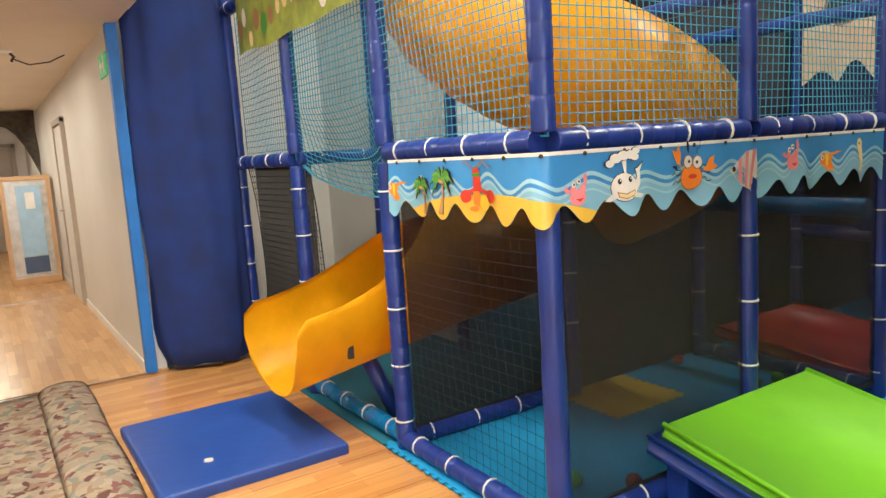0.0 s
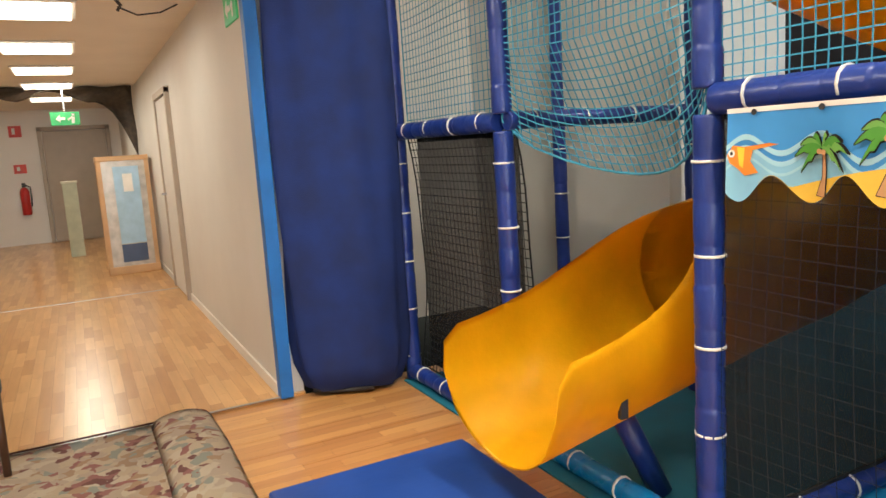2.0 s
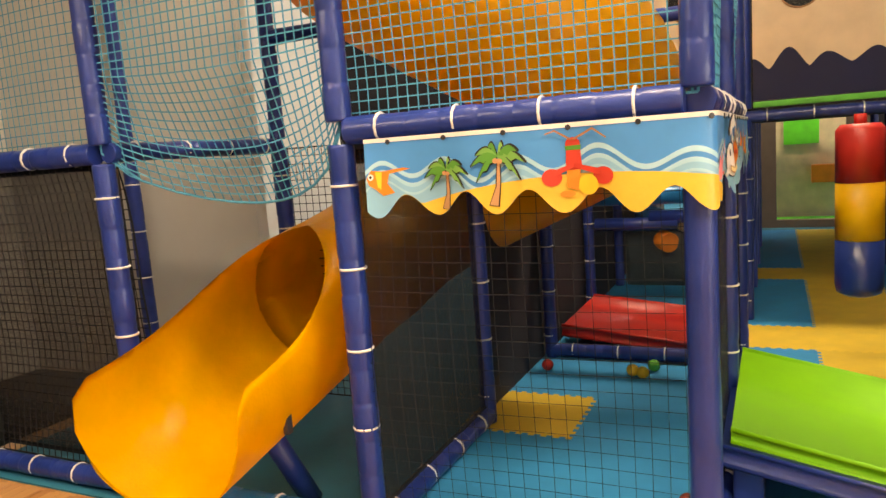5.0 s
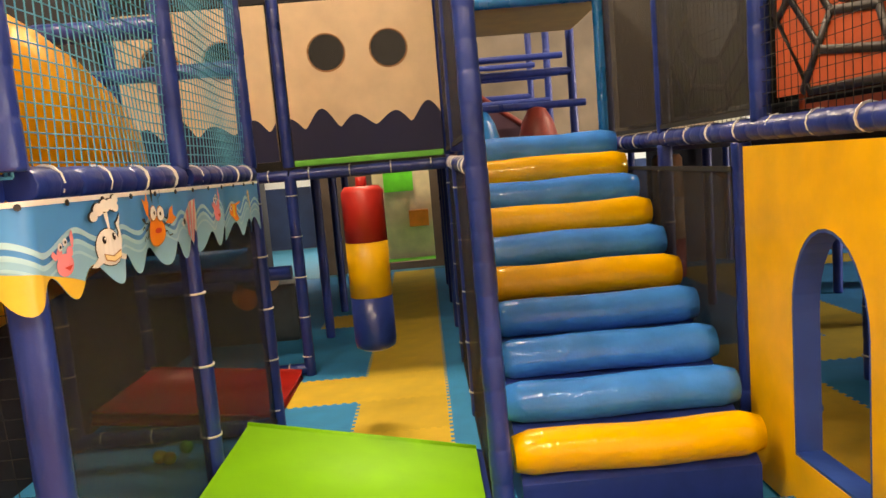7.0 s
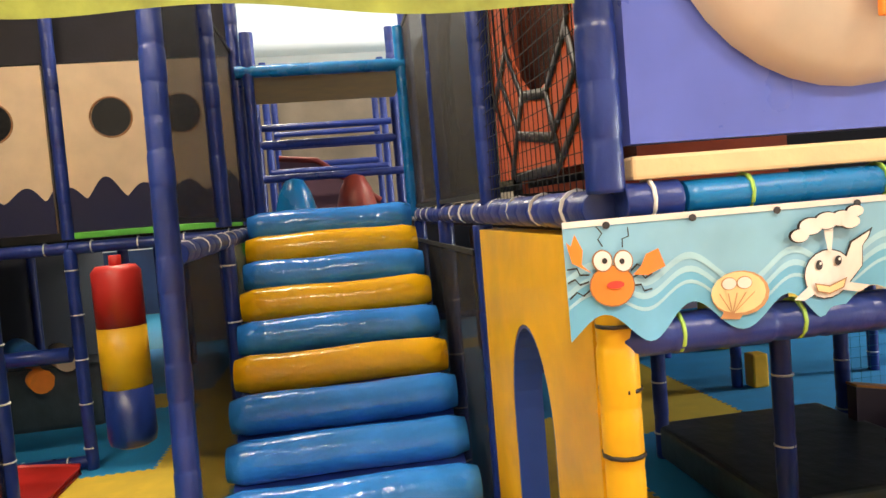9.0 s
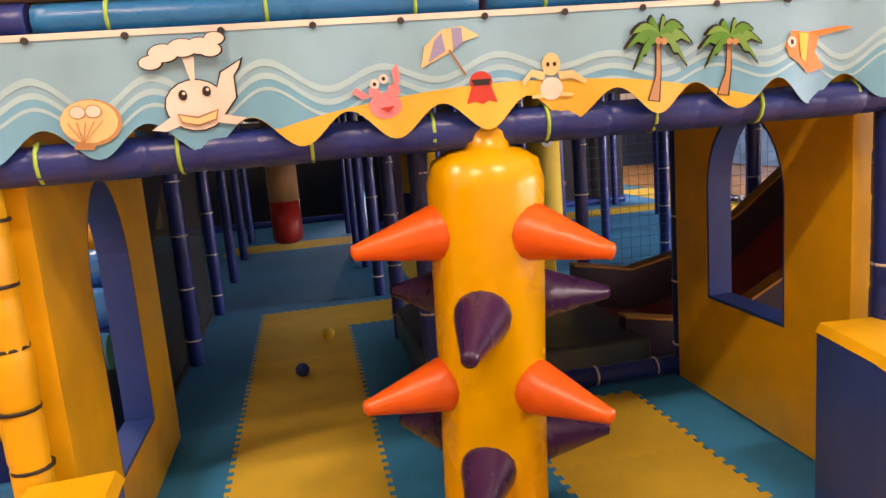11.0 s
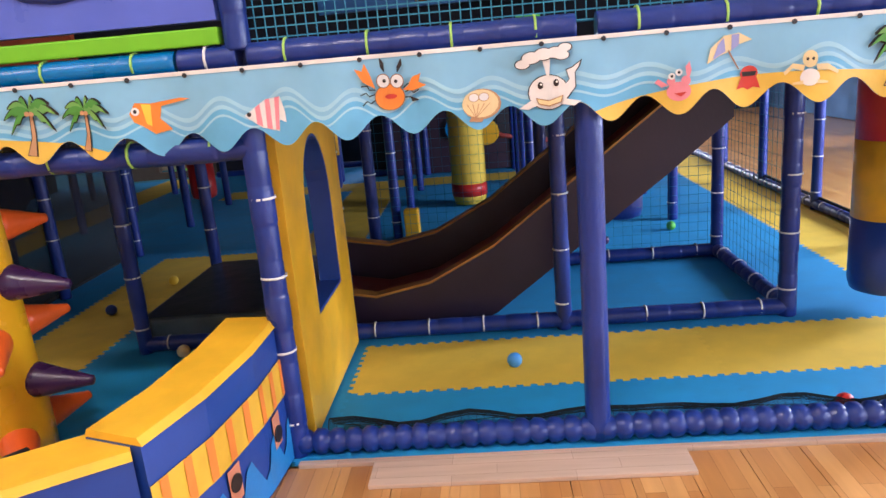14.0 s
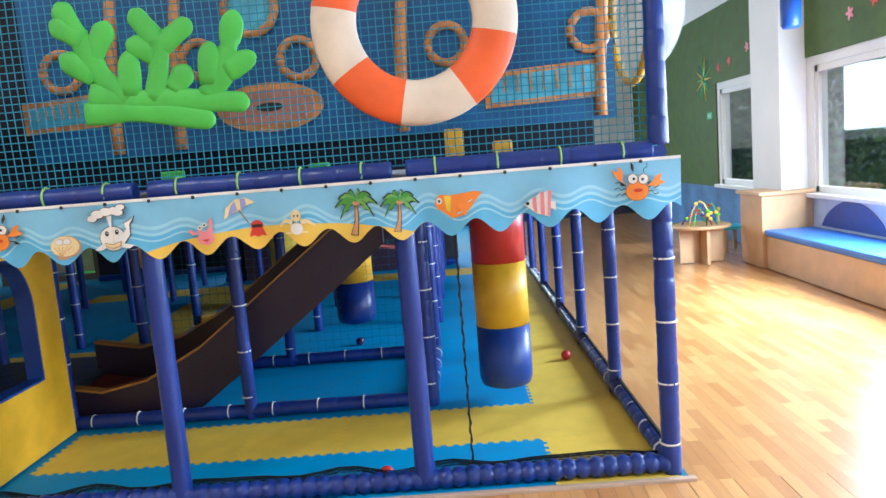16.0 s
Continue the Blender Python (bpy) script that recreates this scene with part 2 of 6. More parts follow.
def thing(name, label, category, x=0, y=0, z=0, group="", kind="", rz=0):
    o = new(name)
    o.matrix_world = pose(x, y, z, 0, 0, rz)
    return tagged(o, label, category, group, kind)


def smooth(bm):
    for f in bm.faces:
        f.smooth = True
    return bm


def box(x0, x1, y0, y1, z0, z1, bev=0.0, seg=2, bm=None):
    bm = bm or bmesh.new()
    vs = bmesh.ops.create_cube(bm, size=1)["verts"]
    for v in vs:
        v.co = ((x0 + x1) / 2 + v.co.x * (x1 - x0), (y0 + y1) / 2 + v.co.y * (y1 - y0), (z0 + z1) / 2 + v.co.z * (z1 - z0))
    if bev:
        es = list({e for v in vs for e in v.link_edges})
        bmesh.ops.bevel(bm, geom=es, offset=bev, segments=seg, affect="EDGES", profile=0.6)
    return bm


def frame_at(d):
    d = Vector(d).normalized()
    up = Vector((0, 0, 1)) if abs(d.z) < 0.95 else Vector((1, 0, 0))
    a = d.cross(up).normalized()
    return a, a.cross(d).normalized()


def sweep(pts, radii, seg=12, bm=None, cap=True, mi=0, closed_arc=None):
    """A tube along points; closed_arc=(a0, a1) keeps only an open trough between two angles."""
    bm = bm or bmesh.new()
    pts = [Vector(p) for p in pts]
    n = len(pts)
    if not isinstance(radii, (list, tuple)):
        radii = [radii] * n
    rings = []
    for i, p in enumerate(pts):
        d = pts[min(i + 1, n - 1)] - pts[max(i - 1, 0)]
        a, b = frame_at(d)
        rings.append([bm.verts.new(p + (a * math.cos(2 * math.pi * k / seg) + b * math.sin(2 * math.pi * k / seg)) * radii[i]) for k in range(seg)])
    for r0, r1 in zip(rings, rings[1:]):
        for k in range(seg):
            f = bm.faces.new((r0[k], r0[(k + 1) % seg], r1[(k + 1) % seg], r1[k]))
            f.material_index, f.smooth = mi, True
    if cap:
        for r in (rings[0][::-1], rings[-1]):
            bm.faces.new(r).material_index = mi
    return bm


def lathe(profile, seg=20, bm=None, mi=None, cx=0, cy=0):
    """Profile rows (radius, z) about the upright axis at (cx, cy); mi gives a material index per band."""
    bm = bm or bmesh.new()
    rings = [[bm.verts.new((cx + r * math.cos(2 * math.pi * k / seg), cy + r * math.sin(2 * math.pi * k / seg), z)) for k in range(seg)] for r, z in profile]
    for i, (r0, r1) in enumerate(zip(rings, rings[1:])):
        for k in range(seg):
            f = bm.faces.new((r0[k], r0[(k + 1) % seg], r1[(k + 1) % seg], r1[k]))
            f.smooth = True
            f.material_index = mi[i] if mi else 0
    bm.faces.new(rings[0][::-1])
    f = bm.faces.new(rings[-1])
    f.material_index = mi[-1] if mi else 0
    return bm


def slab(outline, depth, place, bev=0.0):
    """A flat shape from a 2D outline with thickness; place maps (u, v, d) to the world."""
    bm = bmesh.new()
    a = [bm.verts.new(place(u, v, 0)) for u, v in outline]
    b = [bm.verts.new(place(u, v, depth)) for u, v in outline]
    n = len(outline)
    bm.faces.new(a), bm.faces.new(b[::-1])
    for i in range(n):
        bm.faces.new((a[i], b[i], b[(i + 1) % n], a[(i + 1) % n]))
    bmesh.ops.recalc_face_normals(bm, faces=bm.faces)
    if bev:
        es = [e for e in bm.edges if len(e.link_faces) == 2 and e.calc_face_angle(0) > 0.7]
        bmesh.ops.bevel(bm, geom=es, offset=bev, segments=2, affect="EDGES")
    return bm


def holed(outer, holes, depth, place):
    """A slab with holes: faces bridged by triangle fill, rims closed."""
    bm = bmesh.new()
    for d in (0, depth):
        es = []
        for loop in [outer, *holes]:
            vs = [bm.verts.new(place(u, v, d)) for u, v in loop]
            es += [bm.edges.new((vs[i], vs[(i + 1) % len(vs)])) for i in range(len(vs))]
        bmesh.ops.triangle_fill(bm, edges=es, use_beauty=True)
    for loop in [outer, *holes]:
        a = [bm.verts.new(place(u, v, 0)) for u, v in loop]
        b = [bm.verts.new(place(u, v, depth)) for u, v in loop]
        for i in range(len(a)):
            bm.faces.new((a[i], b[i], b[(i + 1) % len(a)], a[(i + 1) % len(a)]))
    bmesh.ops.remove_doubles(bm, verts=bm.verts, dist=0.0005)
    bmesh.ops.recalc_face_normals(bm, faces=bm.faces)
    return bm


def circle(cu, cv, ru, rv=None, n=28, a0=0.0):
    rv = rv or ru
    return [(cu + ru * math.cos(a0 + 2 * math.pi * i / n), cv + rv * math.sin(a0 + 2 * math.pi * i / n)) for i in range(n)]


def on_x(x):
    return lambda u, v, d: (x - d, u, v)


def on_y(y):
    return lambda u, v, d: (u, y + d, v)


def net_mesh(place, u0, u1, v0, v1, cell=0.04, w=0.0024, step=3):
    """Knotted square netting: every cord a thin three-sided strand; place maps (u, v) to the world."""
    verts, faces = [], []

    def strand(ps):
        base = len(verts)
        for i, p in enumerate(ps):
            d = ps[min(i + 1, len(ps) - 1)] - ps[max(i - 1, 0)]
            a, b = frame_at(d)
            for k in range(3):
                an = 2 * math.pi * k / 3
                verts.append(p + (a * math.cos(an) + b * math.sin(an)) * w)
        for i in range(len(ps) - 1):
            for k in range(3):
                q = base + 3 * i
                faces.append((q + k, q + (k + 1) % 3, q + 3 + (k + 1) % 3, q + 3 + k))

    nu, nv = max(2, round((u1 - u0) / cell)), max(2, round((v1 - v0) / cell))
    du, dv = (u1 - u0) / nu, (v1 - v0) / nv
    mu, mv = max(2, nu // step), max(2, nv // step)
    for j in range(nv + 1):
        strand([Vector(place(u0 + (u1 - u0) * i / mu, v0 + dv * j)) for i in range(mu + 1)])
    for i in range(nu + 1):
        strand([Vector(place(u0 + du * i, v0 + (v1 - v0) * j / mv)) for j in range(mv + 1)])
    me = bpy.data.meshes.new("net")
    me.from_pydata(verts, [], faces)
    return me


def net(name, label, place, u0, u1, v0, v1, material, cell=0.04, w=0.0024, step=3):
    me = net_mesh(place, u0, u1, v0, v1, cell, w, step)
    me.materials.append(material)
    o = thing(name, label, "net")
    n = new("netting", me)
    n.parent = o
    rim = [(u0 + (u1 - u0) * i / 10, v0) for i in range(10)] + [(u1, v0 + (v1 - v0) * i / 10) for i in range(10)] + [(u1 - (u1 - u0) * i / 10, v1) for i in range(10)] + [(u0, v1 - (v1 - v0) * i / 10) for i in range(11)]
    part("border_cord", sweep([place(*p) for p in rim], w * 1.8, 5), material, o)
    return o


G = 1.115


def gx(j):
    return 1.6 + G * j


def gy(k):
    return 1.84 - G * k


DECK = 1.44

# ---- setting ----
def struct(name, bm, m, label="", cat=""):
    return tagged(part(name, bm, m), label, cat, kind="structure")


struct("floor_corridor", box(-6, 0.98, 5.345, 16.6, -0.1, 0.0), PARQUETY, "oak strip parquet corridor floor", "floor")
floor = struct("floor", box(-6, 14, -9.2, 5.345, -0.1, -0.012), PARQUET, "oak strip parquet floor, worn and glossy", "floor")
struct("wall_corridor", box(0.84, 0.98, 5.38, 16.5, 0, 2.42), WALLM, "pale grey painted partition wall", "wall")
struct("trim_wall_end", box(0.828, 0.90, 5.30, 5.38, 0, 2.42, 0.004), BLUETRIM, "blue painted wall end post", "trim")
struct("baseboard_corridor", box(0.826, 0.838, 5.385, 16.3, 0, 0.07), WHITE, "white baseboard", "baseboard")
struct("wall_corridor_end", box(-6, 0.98, 16.5, 16.64, 0, 2.6), WHITE, "white end wall with a grey door", "wall")
struct("wall_west", box(-6.15, -6, -9.2, 16.6, 0, 4.8), WHITE, "white wall", "wall")
# the high opening is an added light source, above the sightline under the deck
bm = box(14, 14.15, -9.2, 6.6, 1.2, 1.35)
box(14, 14.15, -9.2, 6.6, 2.85, 4.8, bm=bm), box(14, 14.15, -9.2, -5.5, 1.35, 2.85, bm=bm), box(14, 14.15, 2.5, 6.6, 1.35, 2.85, bm=bm)
struct("wall_east", bm, WHITE, "white wall with a long high window added as a light source", "wall")
# lower wall coloured dark so the far view under the deck stays dim
struct("wall_east_lower", box(14, 14.15, -9.2, 6.6, 0, 1.2), mat("far_gloom_blue", (0.012, 0.03, 0.09), 0.6, vary=0.5, scale=1.5), "lower wall coloured dark blue for the gloom under the deck", "wall")
for yy in (-5.5, -3.5, -1.5, 0.5, 2.42):
    struct("window_east_mullion", box(14.02, 14.1, yy, yy + 0.08, 1.35, 2.85, 0.005), WHITE, "white mullion of the added east window", "window")
struct("wall_north", box(0.98, 14.1, 6.5, 6.6, 0, 4.8), WHITE, "white wall behind the climbing frame", "wall")
struct("ceiling_corridor", box(-6, 0.9, 2.7, 16.6, 2.42, 2.5), CEILM, "low off-white corridor ceiling", "ceiling")
struct("wall_bulkhead", box(-6, 0.9, 2.62, 2.7, 2.42, 4.8), WHITE, "white bulkhead above the corridor", "wall")
struct("wall_above_corridor", box(0.84, 0.98, 2.7, 6.5, 2.5, 4.8), WHITE, "white wall above the corridor", "wall")
struct("ceiling_hall", box(-6, 14, -9.2, 6.6, 4.6, 4.75), CEILM, "high off-white hall ceiling", "ceiling")
struct("wall_partition", box(2.86, 2.95, 4.38, 6.5, 0, 4.6), WALLM, "pale grey partition wall behind the climbing net", "wall")
struct("trim_floor_seam", box(-1.5, 0.84, 9.5, 9.53, 0.0005, 0.004), STEEL, "metal floor seam strip", "trim")
struct("trim_floor_seam_near", box(-1.5, 0.9, 5.33, 5.35, 0.0005, 0.004), STEEL, "metal floor seam strip", "trim")

# window wall to the south
WY = -9.0
wins = [(-4.6, -1.4), (-0.5, 2.7), (3.4, 6.35), (7.75, 9.05)]
bm = bmesh.new()
box(-6, 14, WY - 0.15, WY, 0, 0.8, bm=bm), box(-6, 14, WY - 0.15, WY, 2.15, 4.8, bm=bm)
last = -6
for a, b in wins + [(14, 14)]:
    if a > last:
        box(last, a, WY - 0.15, WY, 0.8, 2.15, bm=bm)
    last = b
struct("wall_south", bm, WHITE, "white window wall with deep sills", "wall")
struct("wall_panel_south", box(-6, 13.9, WY + 0.002, WY + 0.02, 2.25, 3.3), GWALL, "green painted wall panel with flowers above the windows", "wall panel")
struct("wall_mural_south", box(3.0, 7.2, WY + 0.002, WY + 0.012, 0.4, 0.78), mat("mural_pale", (0.55, 0.62, 0.72), 0.6), "pale wall strip under the windows", "wall")
for i, (a, b) in enumerate(wins):
    w = thing("window_%d" % (i + 1), "white window with outward view of trees", "window", (a + b) / 2, WY - 0.06, 0.8, kind="structure")
    hw = (b - a) / 2
    for x0, x1 in ((-hw, -hw + 0.07), (-hw + 0.62, -hw + 0.72), (hw - 0.07, hw))[:: 1 if hw > 1 else 2]:
        part("window_frame", box(x0, x1, -0.03, 0.05, 0, 1.35, 0.005), WHITE, w)
    part("window_frame", box(-hw, hw, -0.03, 0.05, 0, 0.07, 0.005), WHITE, w)
    part("window_frame", box(-hw, hw, -0.03, 0.05, 1.28, 1.35, 0.005), WHITE, w)
    part("window_sill", box(-hw - 0.05, hw + 0.05, 0.0, 0.16, -0.05, -0.004, 0.008), WHITE, w)
    g = part("pane", box(-hw + 0.07, hw - 0.07, 0, 0.008, 0.07, 1.28), GLASS, w)
    g.visible_shadow = False
struct("wall_pillar", box(6.5, 7.25, WY + 0.002, WY + 0.3, 0, 4.6, 0.01), WHITE, "white painted pillar between the windows", "pillar")
struct("wall_panel_low", box(7.3, 13.9, WY + 0.002, WY + 0.02, 0.0, 0.75), mat("mural_sea", (0.10, 0.22, 0.42), 0.6, vary=0.4, scale=2), "blue sea mural under the window", "wall panel")
struct("wall_panel_mid", box(9.15, 13.9, WY + 0.002, WY + 0.02, 0.75, 2.25), GWALL, "green painted wall panel", "wall panel")

# corridor end: door, extinguisher, sign, lamps
door = thing("door_1", "grey closed corridor door in the end wall", "door", 0.06, 16.47, 0, kind="structure")
part("door_leaf", box(-0.52, 0.52, -0.03, 0.01, 0.01, 2.03, 0.004), DOORM, door)
for a in (-0.6, 0.53):
    part("door_frame", box(a, a + 0.07, -0.05, 0.03, 0, 2.1, 0.004), DOORM, door)
part("door_frame", box(-0.6, 0.6, -0.05, 0.03, 2.04, 2.11, 0.004), DOORM, door)
part("door_handle", sweep([(0.42, -0.03, 1.02), (0.42, -0.08, 1.02), (0.30, -0.08, 1.02)], 0.011, 8), STEEL, door)
door = thing("door_2", "pale side door in the corridor wall, closed", "door", 0.84, 9.2, 0, kind="structure")
part("door_leaf", box(-0.03, 0.0, -0.44, 0.44, 0.01, 1.98, 0.004), WALLM, door)
for a in (-0.52, 0.45):
    part("door_frame", box(-0.045, 0.0, a, a + 0.07, 0, 2.05, 0.004), DOORM, door)
part("door_frame", box(-0.045, 0.0, -0.52, 0.52, 2.0, 2.06, 0.004), DOORM, door)
part("door_handle", sweep([(-0.03, 0.35, 1.02), (-0.08, 0.35, 1.02), (-0.08, 0.23, 1.02)], 0.011, 8), STEEL, door)
ex = thing("fire_extinguisher", "red fire extinguisher hung on the white end wall", "fire extinguisher", -0.86, 16.38, 0.55)
part("cylinder", lathe([(0.06, 0), (0.075, 0.02), (0.075, 0.42), (0.05, 0.48), (0.02, 0.5)], 16), RED, ex)
part("valve", box(-0.03, 0.03, -0.02, 0.02, 0.5, 0.58, 0.006), DARKM, ex)
part("hose", sweep([(0.02, 0, 0.54), (0.1, 0, 0.5), (0.1, -0.02, 0.3), (0.09, -0.03, 0.15)], 0.012, 8), DARKM, ex)
for z, h in ((1.3, 0.16), (1.95, 0.2)):
    sg = tagged(part("safety_sign", box(-0.98, -0.78, 16.485, 16.497, z, z + h), PRED), "small red fire safety sign on white wall", "sign")
    part("sign_symbol", box(-0.93, -0.88, 16.48, 16.484, z + 0.05, z + h - 0.04), PWHITE, sg)


def exit_sign(x, y, z, ang, w, label):
    s = thing("exit_sign", label, "exit sign", x, y, z, rz=ang)
    part("board", box(-w / 2, w / 2, 0, 0.02, 0, w * 0.5, 0.003), mat("exit_green", (0.05, 0.42, 0.15), 0.5, bump=0, emit=0.25), s)
    k = w / 0.3
    part("arrow", slab([(-0.1 * k, 0.075 * k), (-0.05 * k, 0.12 * k), (-0.05 * k, 0.09 * k), (0.0, 0.09 * k), (0.0, 0.06 * k), (-0.05 * k, 0.06 * k), (-0.05 * k, 0.03 * k)], 0.003, lambda u, v, d: (u, -d - 0.001, v)), PWHITE, s)
    b = bmesh.new()
    for q in ([(0.06, 0.02), (0.09, 0.02), (0.10, 0.09), (0.07, 0.10)], [(0.07, 0.105), (0.1, 0.105), (0.1, 0.13), (0.07, 0.13)], [(0.03, 0.05), (0.07, 0.08), (0.07, 0.1), (0.02, 0.07)]):
        b.faces.new([b.verts.new((u * k, -0.004, v * k)) for u, v in q])
    part("symbol", b, PWHITE, s)
    if ang == 0:
        part("hanger", box(-0.01, 0.01, 0.005, 0.015, w * 0.5, 2.42 - z), STEEL, s)


exit_sign(0.828, 5.62, 2.10, -90, 0.32, "green emergency exit sign flat on the grey wall")
exit_sign(-0.05, 12.0, 1.90, 0, 0.34, "lit green exit sign hanging in the corridor")
exit_sign(9.4, WY + 0.03, 1.75, 180, 0.2, "small green exit sign on the green wall")
for ly in (7.0, 8.7, 10.35, 12.0, 14.0):
    l = thing("ceiling_light", "recessed square ceiling light panel, lit", "ceiling light", -0.2, ly, 2.38, group="corridor lights")
    part("frame", box(-0.3, 0.3, -0.3, 0.3, 0.02, 0.036), WHITE, l)
    part("diffuser", box(-0.27, 0.27, -0.27, 0.27, 0.005, 0.019), LAMPM, l)
for lx, ly in ((-1.2, 0.6), (-1.2, -2.6), (0.1, 3.7), (1.3, 2.3), (5.0, 1.2), (5.0, -3.5), (8.6, 1.2)):
    lz = 2.37 if ly > 3 else 4.5
    l = thing("ceiling_light", "long ceiling light fitting, lit", "ceiling light", lx, ly, lz, group="hall lights")
    part("housing", box(-0.18, 0.18, -0.75, 0.75, 0.01, 0.05 if lz < 3 else 0.1, 0.005), WHITE, l)
    part("diffuser", box(-0.15, 0.15, -0.7, 0.7, 0.0, 0.009), LAMPM, l)
cb = thing("ceiling_bracket", "small ceiling bracket with a loose cable", "bracket", 0.3, 6.6, 2.40)
part("plate", box(-0.3, 0.05, -0.02, 0.02, 0.0, 0.018, 0.003), WHITE, cb)
part("hook", sweep([(0.02, 0, 0.01), (0.05, 0, -0.03), (0.03, 0.02, -0.06)], 0.012, 8), DARKM, cb)
part("cable", sweep([(0.03, 0, -0.04), (0.15, 0.05, -0.08), (0.3, 0.1, -0.05), (0.42, 0.15, 0.015)], 0.006, 6), DARKM, cb)

# display case, plinth, camouflage net, chair in the corridor
dc = thing("display_case", "wooden framed glass display case wrapped in plastic", "display case", 0.5, 11.3, 0)
part("base", box(-0.3, 0.3, -0.25, 0.25, 0, 0.1, 0.01), BEECH, dc)
part("top", box(-0.3, 0.3, -0.25, 0.25, 1.4, 1.46, 0.01), BEECH, dc)
for sx in (-0.27, 0.27):
    for sy in (-0.22, 0.22):
        part("corner_post", box(sx - 0.025, sx + 0.025, sy - 0.025, sy + 0.025, 0.1, 1.4), BEECH, dc)
part("front_panel", box(-0.245, 0.245, -0.235, -0.225, 0.1, 1.4), mat("plastic_wrap", (0.50, 0.47, 0.42), 0.15, vary=0.2, scale=9, bump=0.4, bscale=20), dc)
part("inner_panel", box(-0.12, 0.17, -0.242, -0.236, 0.38, 1.33), mat("pale_blue_board", (0.36, 0.55, 0.72), 0.4), dc)
# shade at the bottom of the case, coloured in as a dark blue box
part("shadow_shelf", box(-0.12, 0.17, -0.246, -0.2365, 0.15, 0.37), mat("case_shade_blue", (0.05, 0.08, 0.16), 0.4), dc)
part("note", box(-0.02, 0.09, -0.25, -0.2435, 1.02, 1.24), PWHITE, dc, "white paper note")
pl = thing("plinth", "pale green slim display plinth", "plinth", -0.12, 13.75, 0)
part("body", box(-0.1, 0.1, -0.1, 0.1, 0, 1.12, 0.006), mat("plinth_paint", (0.45, 0.48, 0.36), 0.6), pl)
part("cap", box(-0.115, 0.115, -0.115, 0.115, 1.12, 1.15, 0.004), mat("plinth_cap", (0.60, 0.60, 0.5), 0.6), pl)
bm = bmesh.new()
rows = []
for j in range(9):
    rows.append([])
    for i in range(26):
        u = i / 25
        sag = 0.05 * math.sin(u * 19) + 0.06 * math.sin(u * 7 + 1)
        low = 0.16 + sag + (0.75 * max(0, (u - 0.8) / 0.2) ** 1.5)
        rows[-1].append(bm.verts.new((-1.5 + 2.3 * u, 12.25 + 0.10 * math.sin(u * 31 + j), 2.41 - low * j / 8)))
for a, b in zip(rows, rows[1:]):
    for i in range(25):
        bm.faces.new((a[i], a[i + 1], b[i + 1], b[i]))
bmesh.ops.solidify(bm, geom=bm.faces[:], thickness=0.02)
tagged(part("camouflage_net", smooth(bm), DARKSTEEL), "brown camouflage netting draped from the corridor ceiling", "netting")
ch = thing("dining_chair", "dark leather high-backed dining chair on the parquet", "chair", -0.72, 5.4, 0, rz=8)
part("backrest", box(-0.21, 0.21, -0.03, 0.04, 0.45, 1.0, 0.02), BLACK, ch)
part("seat", box(-0.22, 0.22, -0.42, 0.02, 0.4, 0.48, 0.02), BLACK, ch)
for sx in (-0.19, 0.19):
    for sy in (-0.38, 0.0):
        part("leg", sweep([(sx, sy, 0), (sx, sy, 0.41)], [0.016, 0.022], 8), mat("dark_wood", (0.07, 0.03, 0.015), 0.4), ch)

# curtain bundle hanging beside the wall end
bm = bmesh.new()
rings = []
for j in range(26):
    z = 0.03 + 3.3 * j / 25
    rg = []
    for k in range(56):
        a = 2 * math.pi * k / 56
        fold = 1 + 0.03 * math.sin(a * 9 + 0.9 * math.sin(z * 1.1)) + 0.055 * math.sin(a * 5 + z * 1.6) + 0.035 * math.sin(a * 3 - z * 2.3)
        tuck = 0.8 if j == 0 else 1.0 if j > 1 else 0.95
        u = 0.33 * math.cos(a) * fold * tuck
        v = 0.15 * math.sin(a) * fold * tuck
        c, s = math.cos(radians(-19)), math.sin(radians(-19))
        rg.append(bm.verts.new((1.24 + u * c - v * s, 5.24 + u * s + v * c, z + 0.012 * math.sin(3 * a))))
    rings.append(rg)
for a, b in zip(rings, rings[1:]):
    for k in range(56):
        bm.faces.new((a[k], a[(k + 1) % 56], b[(k + 1) % 56], b[k]))
bm.faces.new(rings[0][::-1])
tagged(part("curtain", smooth(bm), CURTAIN), "heavy navy cloth curtain hanging gathered by the wall", "curtain")
part("strap", sweep([(1.0, 5.25, 0.03), (1.1, 5.2, 0.02), (1.3, 5.08, 0.03)], 0.012, 8), PBLACK, bpy.data.objects["curtain"])

# blue mat and rug
fm = thing("gym_mat", "flat blue vinyl gym mat on the parquet below the slide", "mat", 0.91, 3.61, 0)
part("pad", box(-0.44, 0.44, -0.53, 0.53, -0.01, 0.055, 0.02, 3), MATBLUE, fm)
b = bmesh.new()
b.faces.new([b.verts.new((-0.17 + (0.022 + 0.008 * math.sin(i * 2.3)) * math.cos(i * 0.6), -0.27 + 0.026 * math.sin(i * 0.6), 0.0575)) for i in range(10)])
part("tear", b, mat("worn_foam", (0.5, 0.5, 0.5), 0.8), fm, "small pale torn patch")


